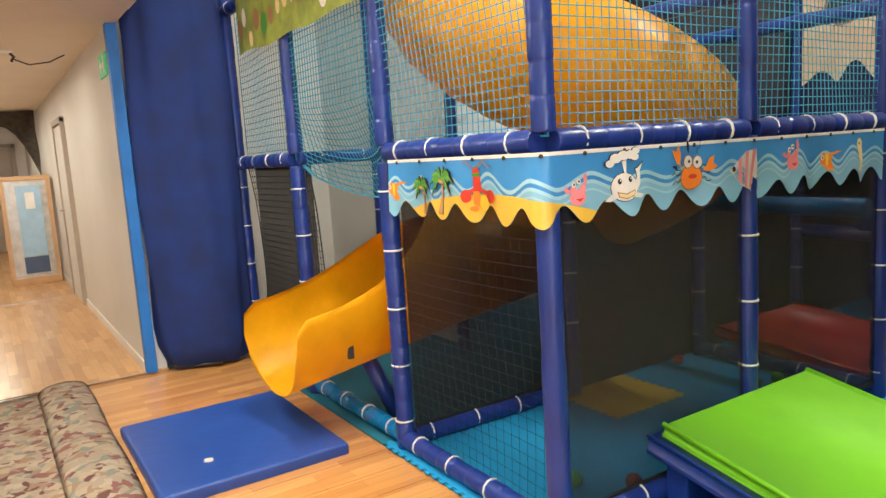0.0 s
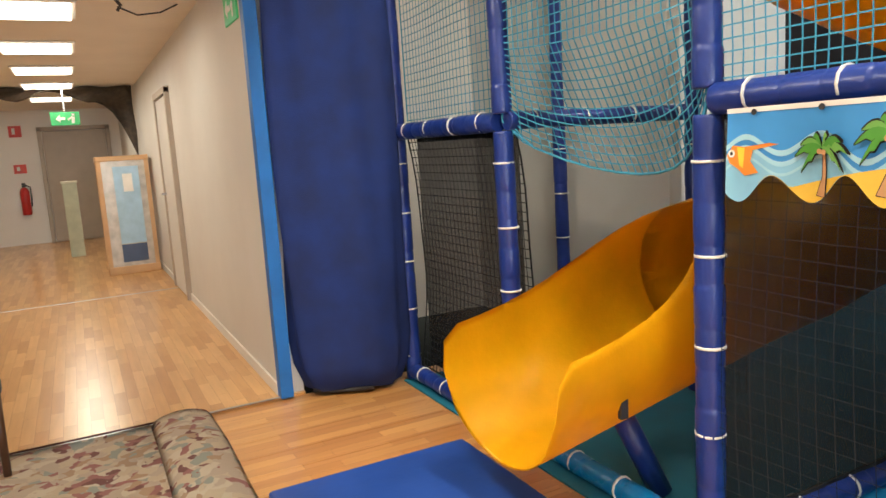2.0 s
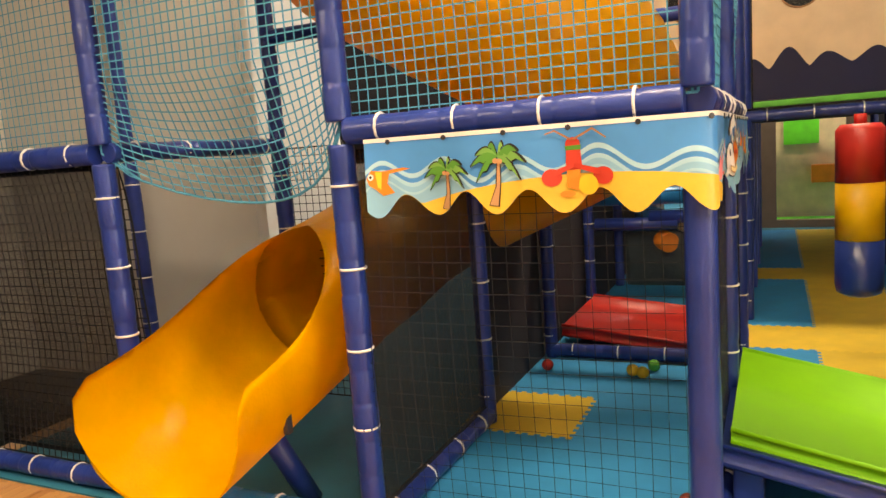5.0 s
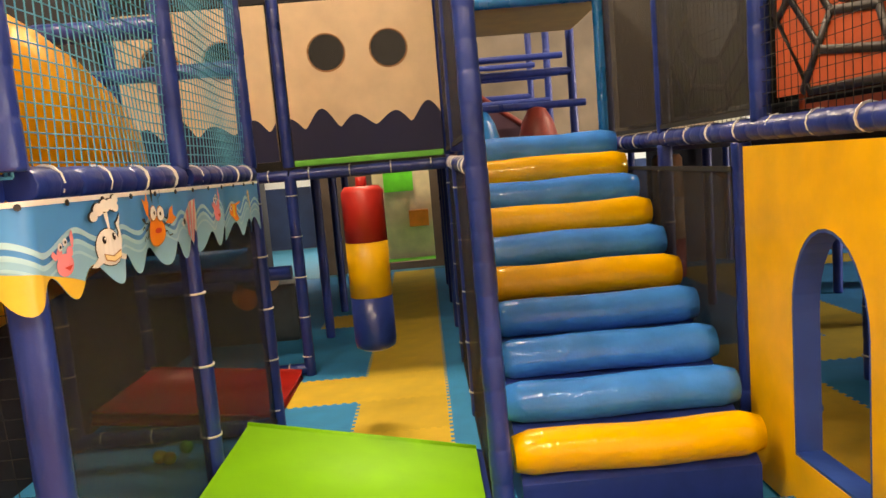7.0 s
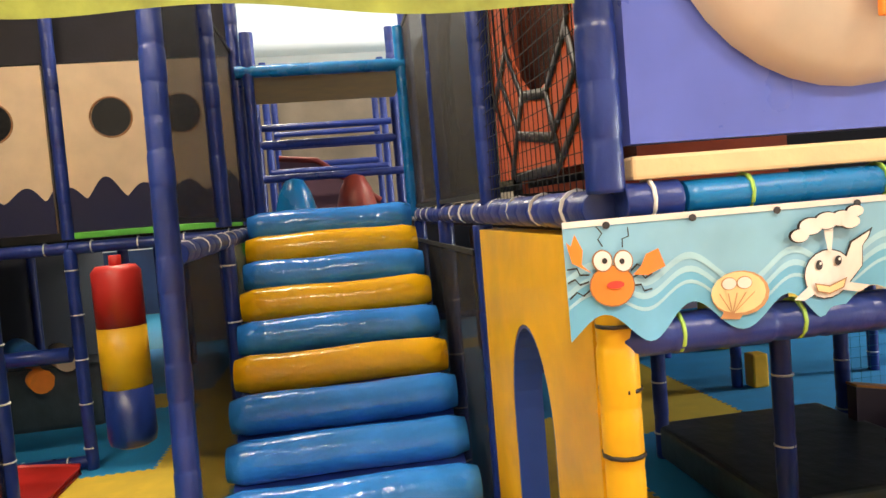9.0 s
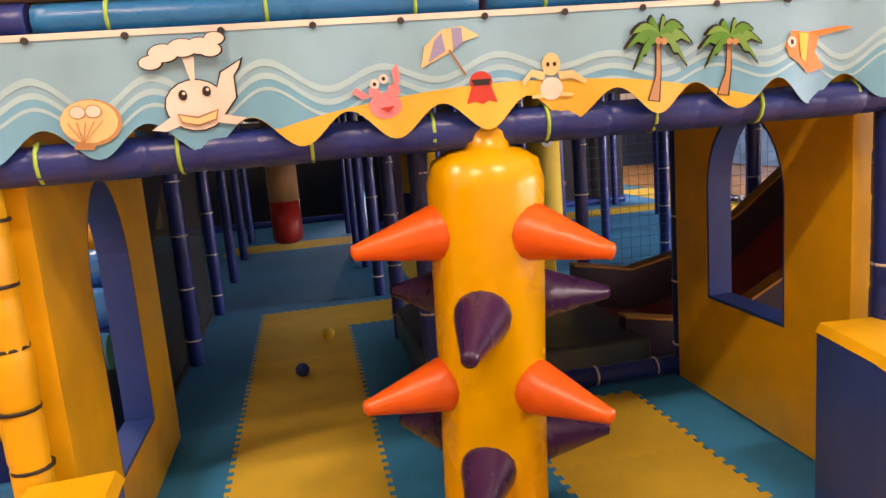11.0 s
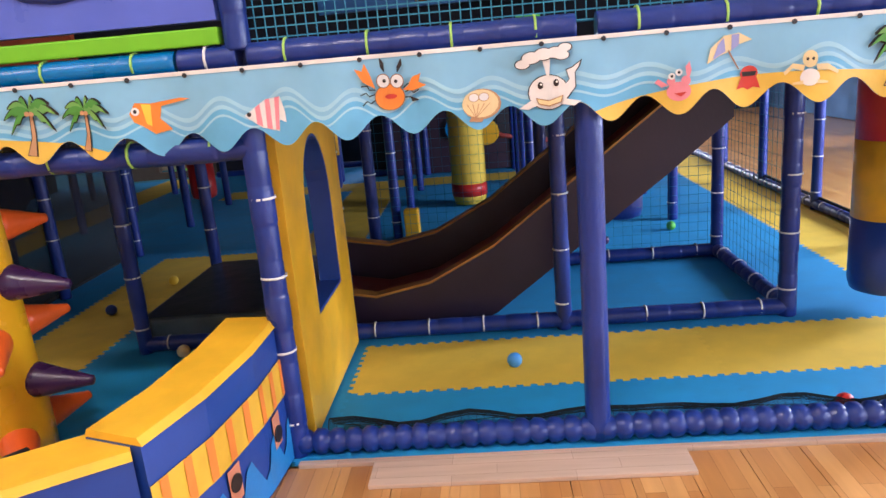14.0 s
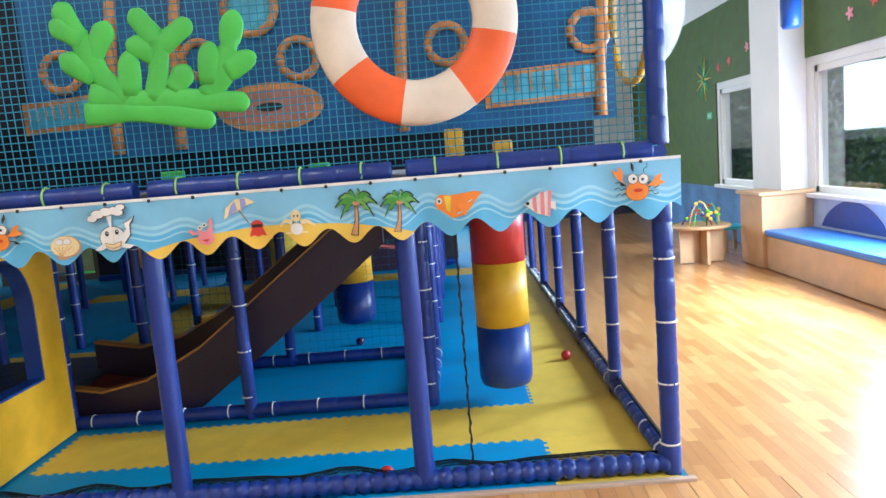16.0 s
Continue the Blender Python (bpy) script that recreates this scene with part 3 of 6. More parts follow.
def sheet(x0, x1, y0, y1, zf, nx=24, ny=24, th=0.012):
    bm = bmesh.new()
    g = [[bm.verts.new((x0 + (x1 - x0) * i / nx, y0 + (y1 - y0) * j / ny, zf(i / nx, j / ny))) for i in range(nx + 1)] for j in range(ny + 1)]
    for j in range(ny):
        for i in range(nx):
            bm.faces.new((g[j][i], g[j][i + 1], g[j + 1][i + 1], g[j + 1][i]))
    bmesh.ops.solidify(bm, geom=bm.faces[:], thickness=-th)
    return smooth(bm)


rug = thing("rug", "patterned oriental rug with one edge folded over", "rug", 0, 0, 0)
part("field", sheet(-1.7, 0.3, 2.3, 5.32, lambda u, v: 0.012 + 0.006 * math.sin(u * 14) * math.sin(v * 9)), RUG, rug)
part("fold", sheet(0.14, 0.44, 2.2, 5.27, lambda u, v: 0.03 + 0.055 * math.sin(math.pi * min(1, max(0, u))) ** 0.5 + 0.012 * math.sin(v * 17), 12, 40), RUG, rug, "folded thick rug edge")
for z, x0 in ((0.02, 0.12),):
    part("border", sheet(-1.7, 0.2, 5.30, 5.33, lambda u, v: 0.022), mat("rug_border", (0.13, 0.02, 0.02), 0.95), rug)
pp = part("paper_sheet", sheet(-0.42, -0.1, 3.62, 3.86, lambda u, v: 0.03 + 0.02 * u * v, 6, 6, 0.001), PWHITE)
tagged(pp, "white paper sheet lying on the rug", "paper")

# ---- play frame: posts and rails ----
frame_thing = thing("climbing_frame", "padded navy tube climbing frame with two storeys", "climbing frame")
POSTS = {}


def sleeve(name, a, b, m, r=0.042, tie=TIE, ties=True, pitch=0.115, lumpy=False, parent=None):
    a, b = Vector(a), Vector(b)
    ln = (b - a).length
    n = max(2, round(ln / pitch))
    pts, rad = [], []
    for i in range(n):
        q = (0.02, 0.1, 0.9, 0.98) if not lumpy else (0.02, 0.25, 0.7, 0.98)
        for t, rr in zip(q, (0.965, 1.0, 1.0, 0.965) if not lumpy else (0.8, 1.12, 1.08, 0.82)):
            pts.append(a.lerp(b, (i + t) / n))
            rad.append(r * rr * (1 + 0.03 * math.sin(i * 2.1 + a.y * 5)))
    o = part(name, sweep(pts, rad, 10), m, parent or frame_thing)
    if ties:
        k = max(1, round(ln / (0.145 if m is YEL else 0.28)))
        for i in range(k):
            c = a.lerp(b, (i + 0.5) / k)
            d = (b - a).normalized() * 0.004
            tilt = Vector((0.004 * math.sin(i * 3), 0.004 * math.cos(i * 5), 0.003))
            part("cable_tie", sweep([c - d + tilt, c + d + tilt], r * 1.06, 12), tie, o)
    return o


TOP = 3.0
# front row posts, on the grid
for k in (-3, -2, -1, 0, 2, 4, 5, 6, 7):
    y = gy(k)
    lower = YEL if k == 2 else NAVY
    sleeve("post", (1.6, y, 0.0), (1.6, y, DECK - 0.04), lower, 0.045, PBLACK if k == 2 else TIE, k not in (0, 5, 6), 2.0 if k in (0, 5, 6) else 0.13)
    if k not in (-2, 5, 6):
        sleeve("post", (1.6, y, DECK + 0.03), (1.6, y, TOP), NAVY, 0.044, ties=False, pitch=0.12)
sleeve("post", (1.6, gy(-2), DECK + 0.03), (1.6, gy(-2), TOP), NAVY, 0.044, ties=False)
# inner posts
for j in range(1, 7):
    for k in range(-1, 8):
        if (j, k) in ((1, 1), (6, -1), (1, 6)):
            continue
        if j == 1 and k in (2,):
            continue
        sleeve("post", (gx(j), gy(k), 0), (gx(j), gy(k), DECK - 0.02), NAVY, 0.04, ties=(j < 4), pitch=0.24)
for k in (-2, -3):
    sleeve("post", (2.72, gy(k), 0), (2.72, gy(k), DECK - 0.02), NAVY, 0.045)
# stair bay posts
sleeve("post", (2.48, gy(1), 0), (2.72, gy(1), TOP), NAVY, 0.042, ties=False)
sleeve("post", (2.9, gy(2), 0), (2.9, gy(2), DECK - 0.04), NAVY, 0.04, ties=False)
for x, y in ((3.83, gy(1)), (4.95, gy(1)), (4.95, gy(0)), (2.72, gy(0)), (2.72, gy(-1)), (3.83, gy(0)), (4.95, gy(2)), (3.83, gy(2)), (2.72, gy(2)), (4.95, gy(-1)), (2.72, gy(-2)), (2.72, gy(-3))):
    sleeve("post", (x, y, DECK + 0.03), (x, y, TOP), NAVY, 0.04, ties=False)
# deck rails along the front
for k in (-3, -1):
    sleeve("rail", (1.6, gy(k) - 0.03, DECK), (1.6, gy(k + 1) + 0.03, DECK), NAVY, 0.046)
sleeve("rail", (1.6, gy(-2) - 0.03, DECK), (2.72, gy(-2), DECK), NAVY, 0.04)
for k in (4, 5, 6):
    sleeve("rail", (1.6, gy(k) - 0.03, DECK + 0.01), (1.6, gy(k + 1) + 0.03, DECK + 0.01), NAVY, 0.045, TIEGREEN)
for k in (2, 3):
    a = gy(k) - (0.16 if k == 2 else 0.0)
    sleeve("rail", (1.6, a, DECK + 0.01), (1.6, gy(k + 1) + (0.2 if k == 3 else 0), DECK + 0.01), BRIGHT, 0.04, TIEGREEN, pitch=0.5)
sleeve("rail", (1.6, gy(2) - 0.03, DECK + 0.01), (1.6, gy(2) - 0.16, DECK + 0.01), NAVY, 0.043, pitch=0.1)
sleeve("rail", (1.6, gy(4) + 0.2, DECK + 0.01), (1.6, gy(4), DECK + 0.01), NAVY, 0.043, pitch=0.1)
sleeve("rail", (1.6, gy(2), 1.16), (1.6, gy(4), 1.16), NAVY, 0.045, TIEGREEN)
for j in (0, 1):
    sleeve("rail", (gx(j) + 0.03, gy(0), DECK), (gx(j + 1) - 0.03, gy(0), DECK), NAVY, 0.046)
sleeve("rail", (4.95, gy(0), DECK - 0.02), (4.95, gy(1), DECK - 0.02), NAVY, 0.04)
sleeve("rail", (4.95, gy(0), DECK - 0.02), (4.95, gy(-1), DECK - 0.02), NAVY, 0.04)
sleeve("rail", (2.72, gy(1), DECK - 0.05), (4.95, gy(1), DECK - 0.02), NAVY, 0.04)
sleeve("rail", (1.63, gy(2), DECK), (4.95, gy(2), DECK + 0.01), NAVY, 0.045)
for k in (4, 7):
    sleeve("rail", (1.63, gy(k), DECK), (6.0, gy(k), DECK), NAVY, 0.045)
# base rails
sleeve("base_rail", (1.62, gy(-2), 0.045), (1.62, gy(-1) + 0.04, 0.045), BRIGHT, 0.045)
sleeve("base_rail", (1.6, gy(-3), 0.045), (1.6, gy(-2), 0.045), NAVY, 0.045)
sleeve("base_rail", (1.6, gy(-1), 0.045), (1.6, gy(0), 0.045), NAVY, 0.045)
sleeve("base_rail", (1.6, gy(0), 0.045), (2.7, gy(0), 0.045), NAVY, 0.045)
sleeve("base_rail", (1.6, gy(-1), 0.045), (2.7, gy(-1), 0.045), NAVY, 0.045)
for k in (4, 5, 6):
    sleeve("base_rail", (1.6, gy(k), 0.05), (1.6, gy(k + 1), 0.05), NAVY, 0.043, ties=False, pitch=0.062, lumpy=True)
for j in range(6):
    sleeve("base_rail", (gx(j), gy(7), 0.045), (gx(j + 1), gy(7), 0.045), NAVY, 0.04)
for a, b in (((2.72, gy(4)), (2.72, gy(6))), ((2.72, gy(6)), (3.83, gy(6))), ((3.83, gy(4)), (3.83, gy(6))), ((2.72, gy(3)), (2.72, gy(4))), ((4.95, gy(0)), (4.95, gy(-1))), ((3.83, gy(0)), (3.83, gy(-1)))):
    sleeve("base_rail", (*a, 0.05), (*b, 0.05), NAVY, 0.042)
sleeve("post", (2.72, gy(6), 0), (2.72, gy(6), DECK), NAVY, 0.045)
# upper rails
sleeve("rail", (1.6, gy(-3), 2.5), (1.6, gy(1), 2.5), NAVY, 0.043)
sleeve("rail", (1.6, gy(1), 2.32), (1.6, gy(2), 2.32), NAVY, 0.043, ties=False)
for x in (2.72, 3.83):
    sleeve("rail", (x, gy(-2), 2.0), (x, gy(0), 2.0), NAVY, 0.04, ties=False)

# decks
dk = mat("deck_board", (0.05, 0.045, 0.06), 0.7)
DKY = mat("deck_board_yellow", (0.50, 0.36, 0.12), 0.6)
for n, (x0, x1, y0, y1) in enumerate(((4.95, 9.4, gy(1), gy(-1)), (4.95, 9.4, gy(2), gy(1)), (1.66, 9.4, gy(4), gy(2) - 0.06), (1.66, 9.4, gy(7), gy(4)))):
    d = thing("deck", "carpeted upper deck board of the climbing frame", "deck")
    part("board", box(x0, x1, y0 + 0.01, y1 - 0.01, DECK - 0.06, DECK - 0.025, 0.004), dk, d)
sleeve("post", (1.6, gy(3), DECK + 0.03), (1.6, gy(3), TOP), NAVY, 0.044, ties=False)

for a, b in (((8.47, gy(7) + 0.9), (8.47, -1.75)), ((9.57, -1.7), (9.57, gy(1) - 0.1))):
    sleeve("base_rail", (*a, 0.05), (*b, 0.05), NAVY, 0.045, ties=False, pitch=0.3)

# ---- nets ----
net("safety_net", "sky-blue knotted safety net on the upper tower", lambda u, v: (1.6 + 0.02 * math.sin(v * 5), u, v), gy(0), gy(-1), DECK + 0.02, 2.5, NETBLUE, 0.036, 0.0024)
net("safety_net", "sky-blue knotted safety net on the tower side", lambda u, v: (u, gy(0) + 0.015 * math.sin(u * 6 + v * 3), v), 1.62, gx(2), DECK + 0.02, 2.5, NETBLUE, 0.036, 0.0024)
net("safety_net", "sky-blue safety net sagging in a pouch above the slide",
    lambda u, v: (1.6 + 0.25 * math.sin(math.pi * min(1, max(0, (u - gy(-1)) / G))) * max(0, 1 - (v - 1.2) / 0.5), u, v + (DECK - 1.2 + 0.0) * (1 - math.sin(math.pi * min(1, max(0, (u - gy(-1)) / G))) ** 0.6) * max(0, 1 - (v - 1.2) / 0.6)),
    gy(-1), gy(-2), 1.2, 2.5, NETBLUE, 0.036, 0.003, 2)
net("safety_net", "pale sky-blue net in front of the white wall", lambda u, v: (1.64 + 0.03 * math.sin(u * 4), u, v), gy(-2), gy(-3), DECK + 0.02, 2.5, NETBLUE, 0.042, 0.0022)
net("barrier_net", "black netting on the lower tower opening", lambda u, v: (1.61 + 0.02 * math.sin(u * 3 + v * 4), u, v), gy(0), gy(-1), 0.06, 1.4, NETDARK, 0.05, 0.0011)
net("barrier_net", "black netting beside the curtain", lambda u, v: (1.66 + 0.06 * math.sin(v * 2.2), u + 0.01 * math.sin(v * 9), v), gy(-2), gy(-3), 0.06, 1.42, NETDARK, 0.042, 0.0025)
net("barrier_net", "black netting behind the tube slide", lambda u, v: (2.74, u, v), gy(-2) - 0.3, gy(-2), 0.06, 1.42, NETDARK, 0.042, 0.0022)
net("safety_net", "deep blue knotted net on the upper deck front", lambda u, v: (1.62 + 0.012 * math.sin(u * 3 + v * 4), u, v), gy(7), gy(4) - 0.03, DECK + 0.03, 2.75, NETTEAL, 0.033, 0.0026)
net("safety_net", "fine blue net around the ball bay", lambda u, v: (3.83, u, v), gy(6), gy(4), 0.06, 1.4, NETTEAL, 0.06, 0.0013)
net("safety_net", "fine blue net around the ball bay end", lambda u, v: (u, gy(6), v), 2.72, 3.83, 0.06, 1.4, NETTEAL, 0.06, 0.0013)
net("loose_net", "loose black net crumpled along the base rail", lambda u, v: (1.66 + 0.1 * v + 0.02 * math.sin(u * 15), u, 0.02 + 0.05 * math.sin(v * 3.1) + 0.012 * math.sin(u * 11)), gy(7), gy(4) - 0.1, 0.0, 1.0, NETDARK, 0.03, 0.0012)


def panel_quad(name, label, x0, x1, y0, y1, z0, z1, m, cat="mesh panel"):
    o = thing(name, label, cat)
    part("sheet" if cat == "mesh panel" else "pad", box(x0, x1, y0, y1, z0, z1, 0.0 if cat in ("mesh panel", "screen") else 0.008), m, o)
    if cat == "mesh panel":
        part("hem", box(x0, x1, y0 - 0.004, y1 + 0.004, z1 - 0.02, z1 + 0.002), NETDARK, o)
        part("hem", box(x0, x1, y0 - 0.004, y1 + 0.004, z0 - 0.002, z0 + 0.02), NETDARK, o)
    return o


panel_quad("mesh_panel", "dark see-through mesh panel on the tower side", 1.66, gx(2), gy(0) + 0.0, gy(0) + 0.004, 0.08, 1.4, SHADE)
panel_quad("mesh_panel", "dark see-through mesh panel beside the tube slide", 1.66, gx(1), gy(-1) - 0.002, gy(-1) + 0.002, 0.08, 1.4, SHADE)
panel_quad("mesh_panel", "dark mesh panel along the stair side", 2.76, 4.93, gy(1) + 0.02, gy(1) + 0.024, 0.02, 1.42, SHADE)
panel_quad("mesh_panel", "dark mesh panel above the stair side", 2.76, 4.93, gy(1) + 0.02, gy(1) + 0.024, 1.5, 2.6, SHADE)
panel_quad("mesh_panel", "dark mesh panel below the stair deck", 2.9, 4.9, gy(2) + 0.04, gy(2) + 0.044, 0.02, 1.3, SHADE)
# added mesh, dark so that the holes in the cream panels look unlit
panel_quad("mesh_panel", "added dark mesh for the gloom behind the cream panel holes", 5.95, 6.02, gy(1), gy(-1), 1.45, 2.9, SHADE)
panel_quad("mesh_panel", "dark mesh screen above the stairs", 1.7, 4.9, gy(2) - 0.12, gy(2) - 0.116, 1.52, 2.9, SHADE)
panel_quad("mesh_panel", "sheer grey mesh wall along the frame end", 1.68, 6.2, gy(7) - 0.01, gy(7) - 0.006, 0.09, 1.4, SHEER)

# added sheets: their dark colour stands in for the gloom behind the frame
for lab, a in (("added dark sheet for the gloom at the back of the ball pit", (2.76, 9.4, gy(-1) + 0.05, gy(-1) + 0.06, 0.0, 1.4)), ("added dark sheet for the gloom behind the upper tower", (3.72, 9.4, gy(-1) + 0.05, gy(-1) + 0.06, 1.45, 3.2)), ("added dark sheet for the gloom beside the partition", (3.78, 3.79, gy(-1) + 0.07, 4.36, 1.3, 3.6)), ("added dark sheet for the gloom behind the cream panels", (6.1, 6.11, gy(1), gy(-1), 1.45, 2.9)), ("added dark sheet for the gloom above the cream panels", (5.04, 5.05, gy(1) + 0.05, gy(-1), 2.6, 3.5)), ("added dark sheet closing the far end of the frame", (8.5, 8.52, gy(7) + 0.9, -1.75, 0.09, 1.38)), ("added dark sheet closing the far end beside the stairs", (9.6, 9.62, -1.7, gy(1) - 0.1, 0.09, 1.38)), ("added dark sheet for the gloom behind the submarine mural", (2.95, 2.96, gy(7), gy(2) - 0.15, 1.44, 3.0))):
    panel_quad("gloom_panel", lab, *a, GLOOM, "screen")

panel_quad("mesh_panel", "dark see-through mesh behind the netting by the curtain", 1.70, 1.704, gy(-2) + 0.04, gy(-3) - 0.04, 0.08, 1.4, SHADE)
# added sheet, its beige kept dull to dim the bright wall past the stairs
panel_quad("dim_backing", "added dull beige sheet dimming the view at the far end of the deck", 8.6, 8.62, gy(4), gy(0), DECK, 3.2, mat("dim_backing_beige", (0.22, 0.18, 0.13), 0.8, vary=0.3, scale=2), "screen")

# ---- banners ----
PLEAF = mat("print_leaf", (0.16, 0.38, 0.08), 0.45, bump=0)
SPOUT = ((-0.07, 0.062, 0.02), (-0.045, 0.078, 0.026), (-0.01, 0.086, 0.026), (0.022, 0.088, 0.024), (0.05, 0.1, 0.018), (0.04, 0.08, 0.02))
FRONDS = (0.15, 0.75, 1.35, 1.9, 2.5, 3.05, -0.65, 3.8)


def leg(a, r0, r1, w):
    """A short crooked printed line pointing away from the figure's middle."""
    c, s = math.cos(a), math.sin(a)
    mid = (r0 + r1) / 2
    row = [(r0, 0.0), (mid - 0.005, 0.006), (mid + 0.005, -0.006), (r1, 0.002)]
    return [(c * r - s * (o + w / 2), s * r + c * (o + w / 2) - 0.01) for r, o in row] + [(c * r - s * (o - w / 2), s * r + c * (o - w / 2) - 0.01) for r, o in row[::-1]]


def frond(a, ln, fat):
    """A drooping toothed palm leaf."""
    up, lo = [], []
    for q in range(7):
        t = q / 6
        x = 0.006 + ln * t * math.cos(a)
        y = 0.028 + ln * 0.75 * t * math.sin(a) + 0.022 * t - 0.055 * t * t
        up.append((x, y + fat + 0.010 * math.sin(math.pi * t)))
        lo.append((x, y - fat - (0.020 if q % 2 else 0.010) * math.sin(math.pi * min(1, t + 0.08))))
    return up + lo[::-1]


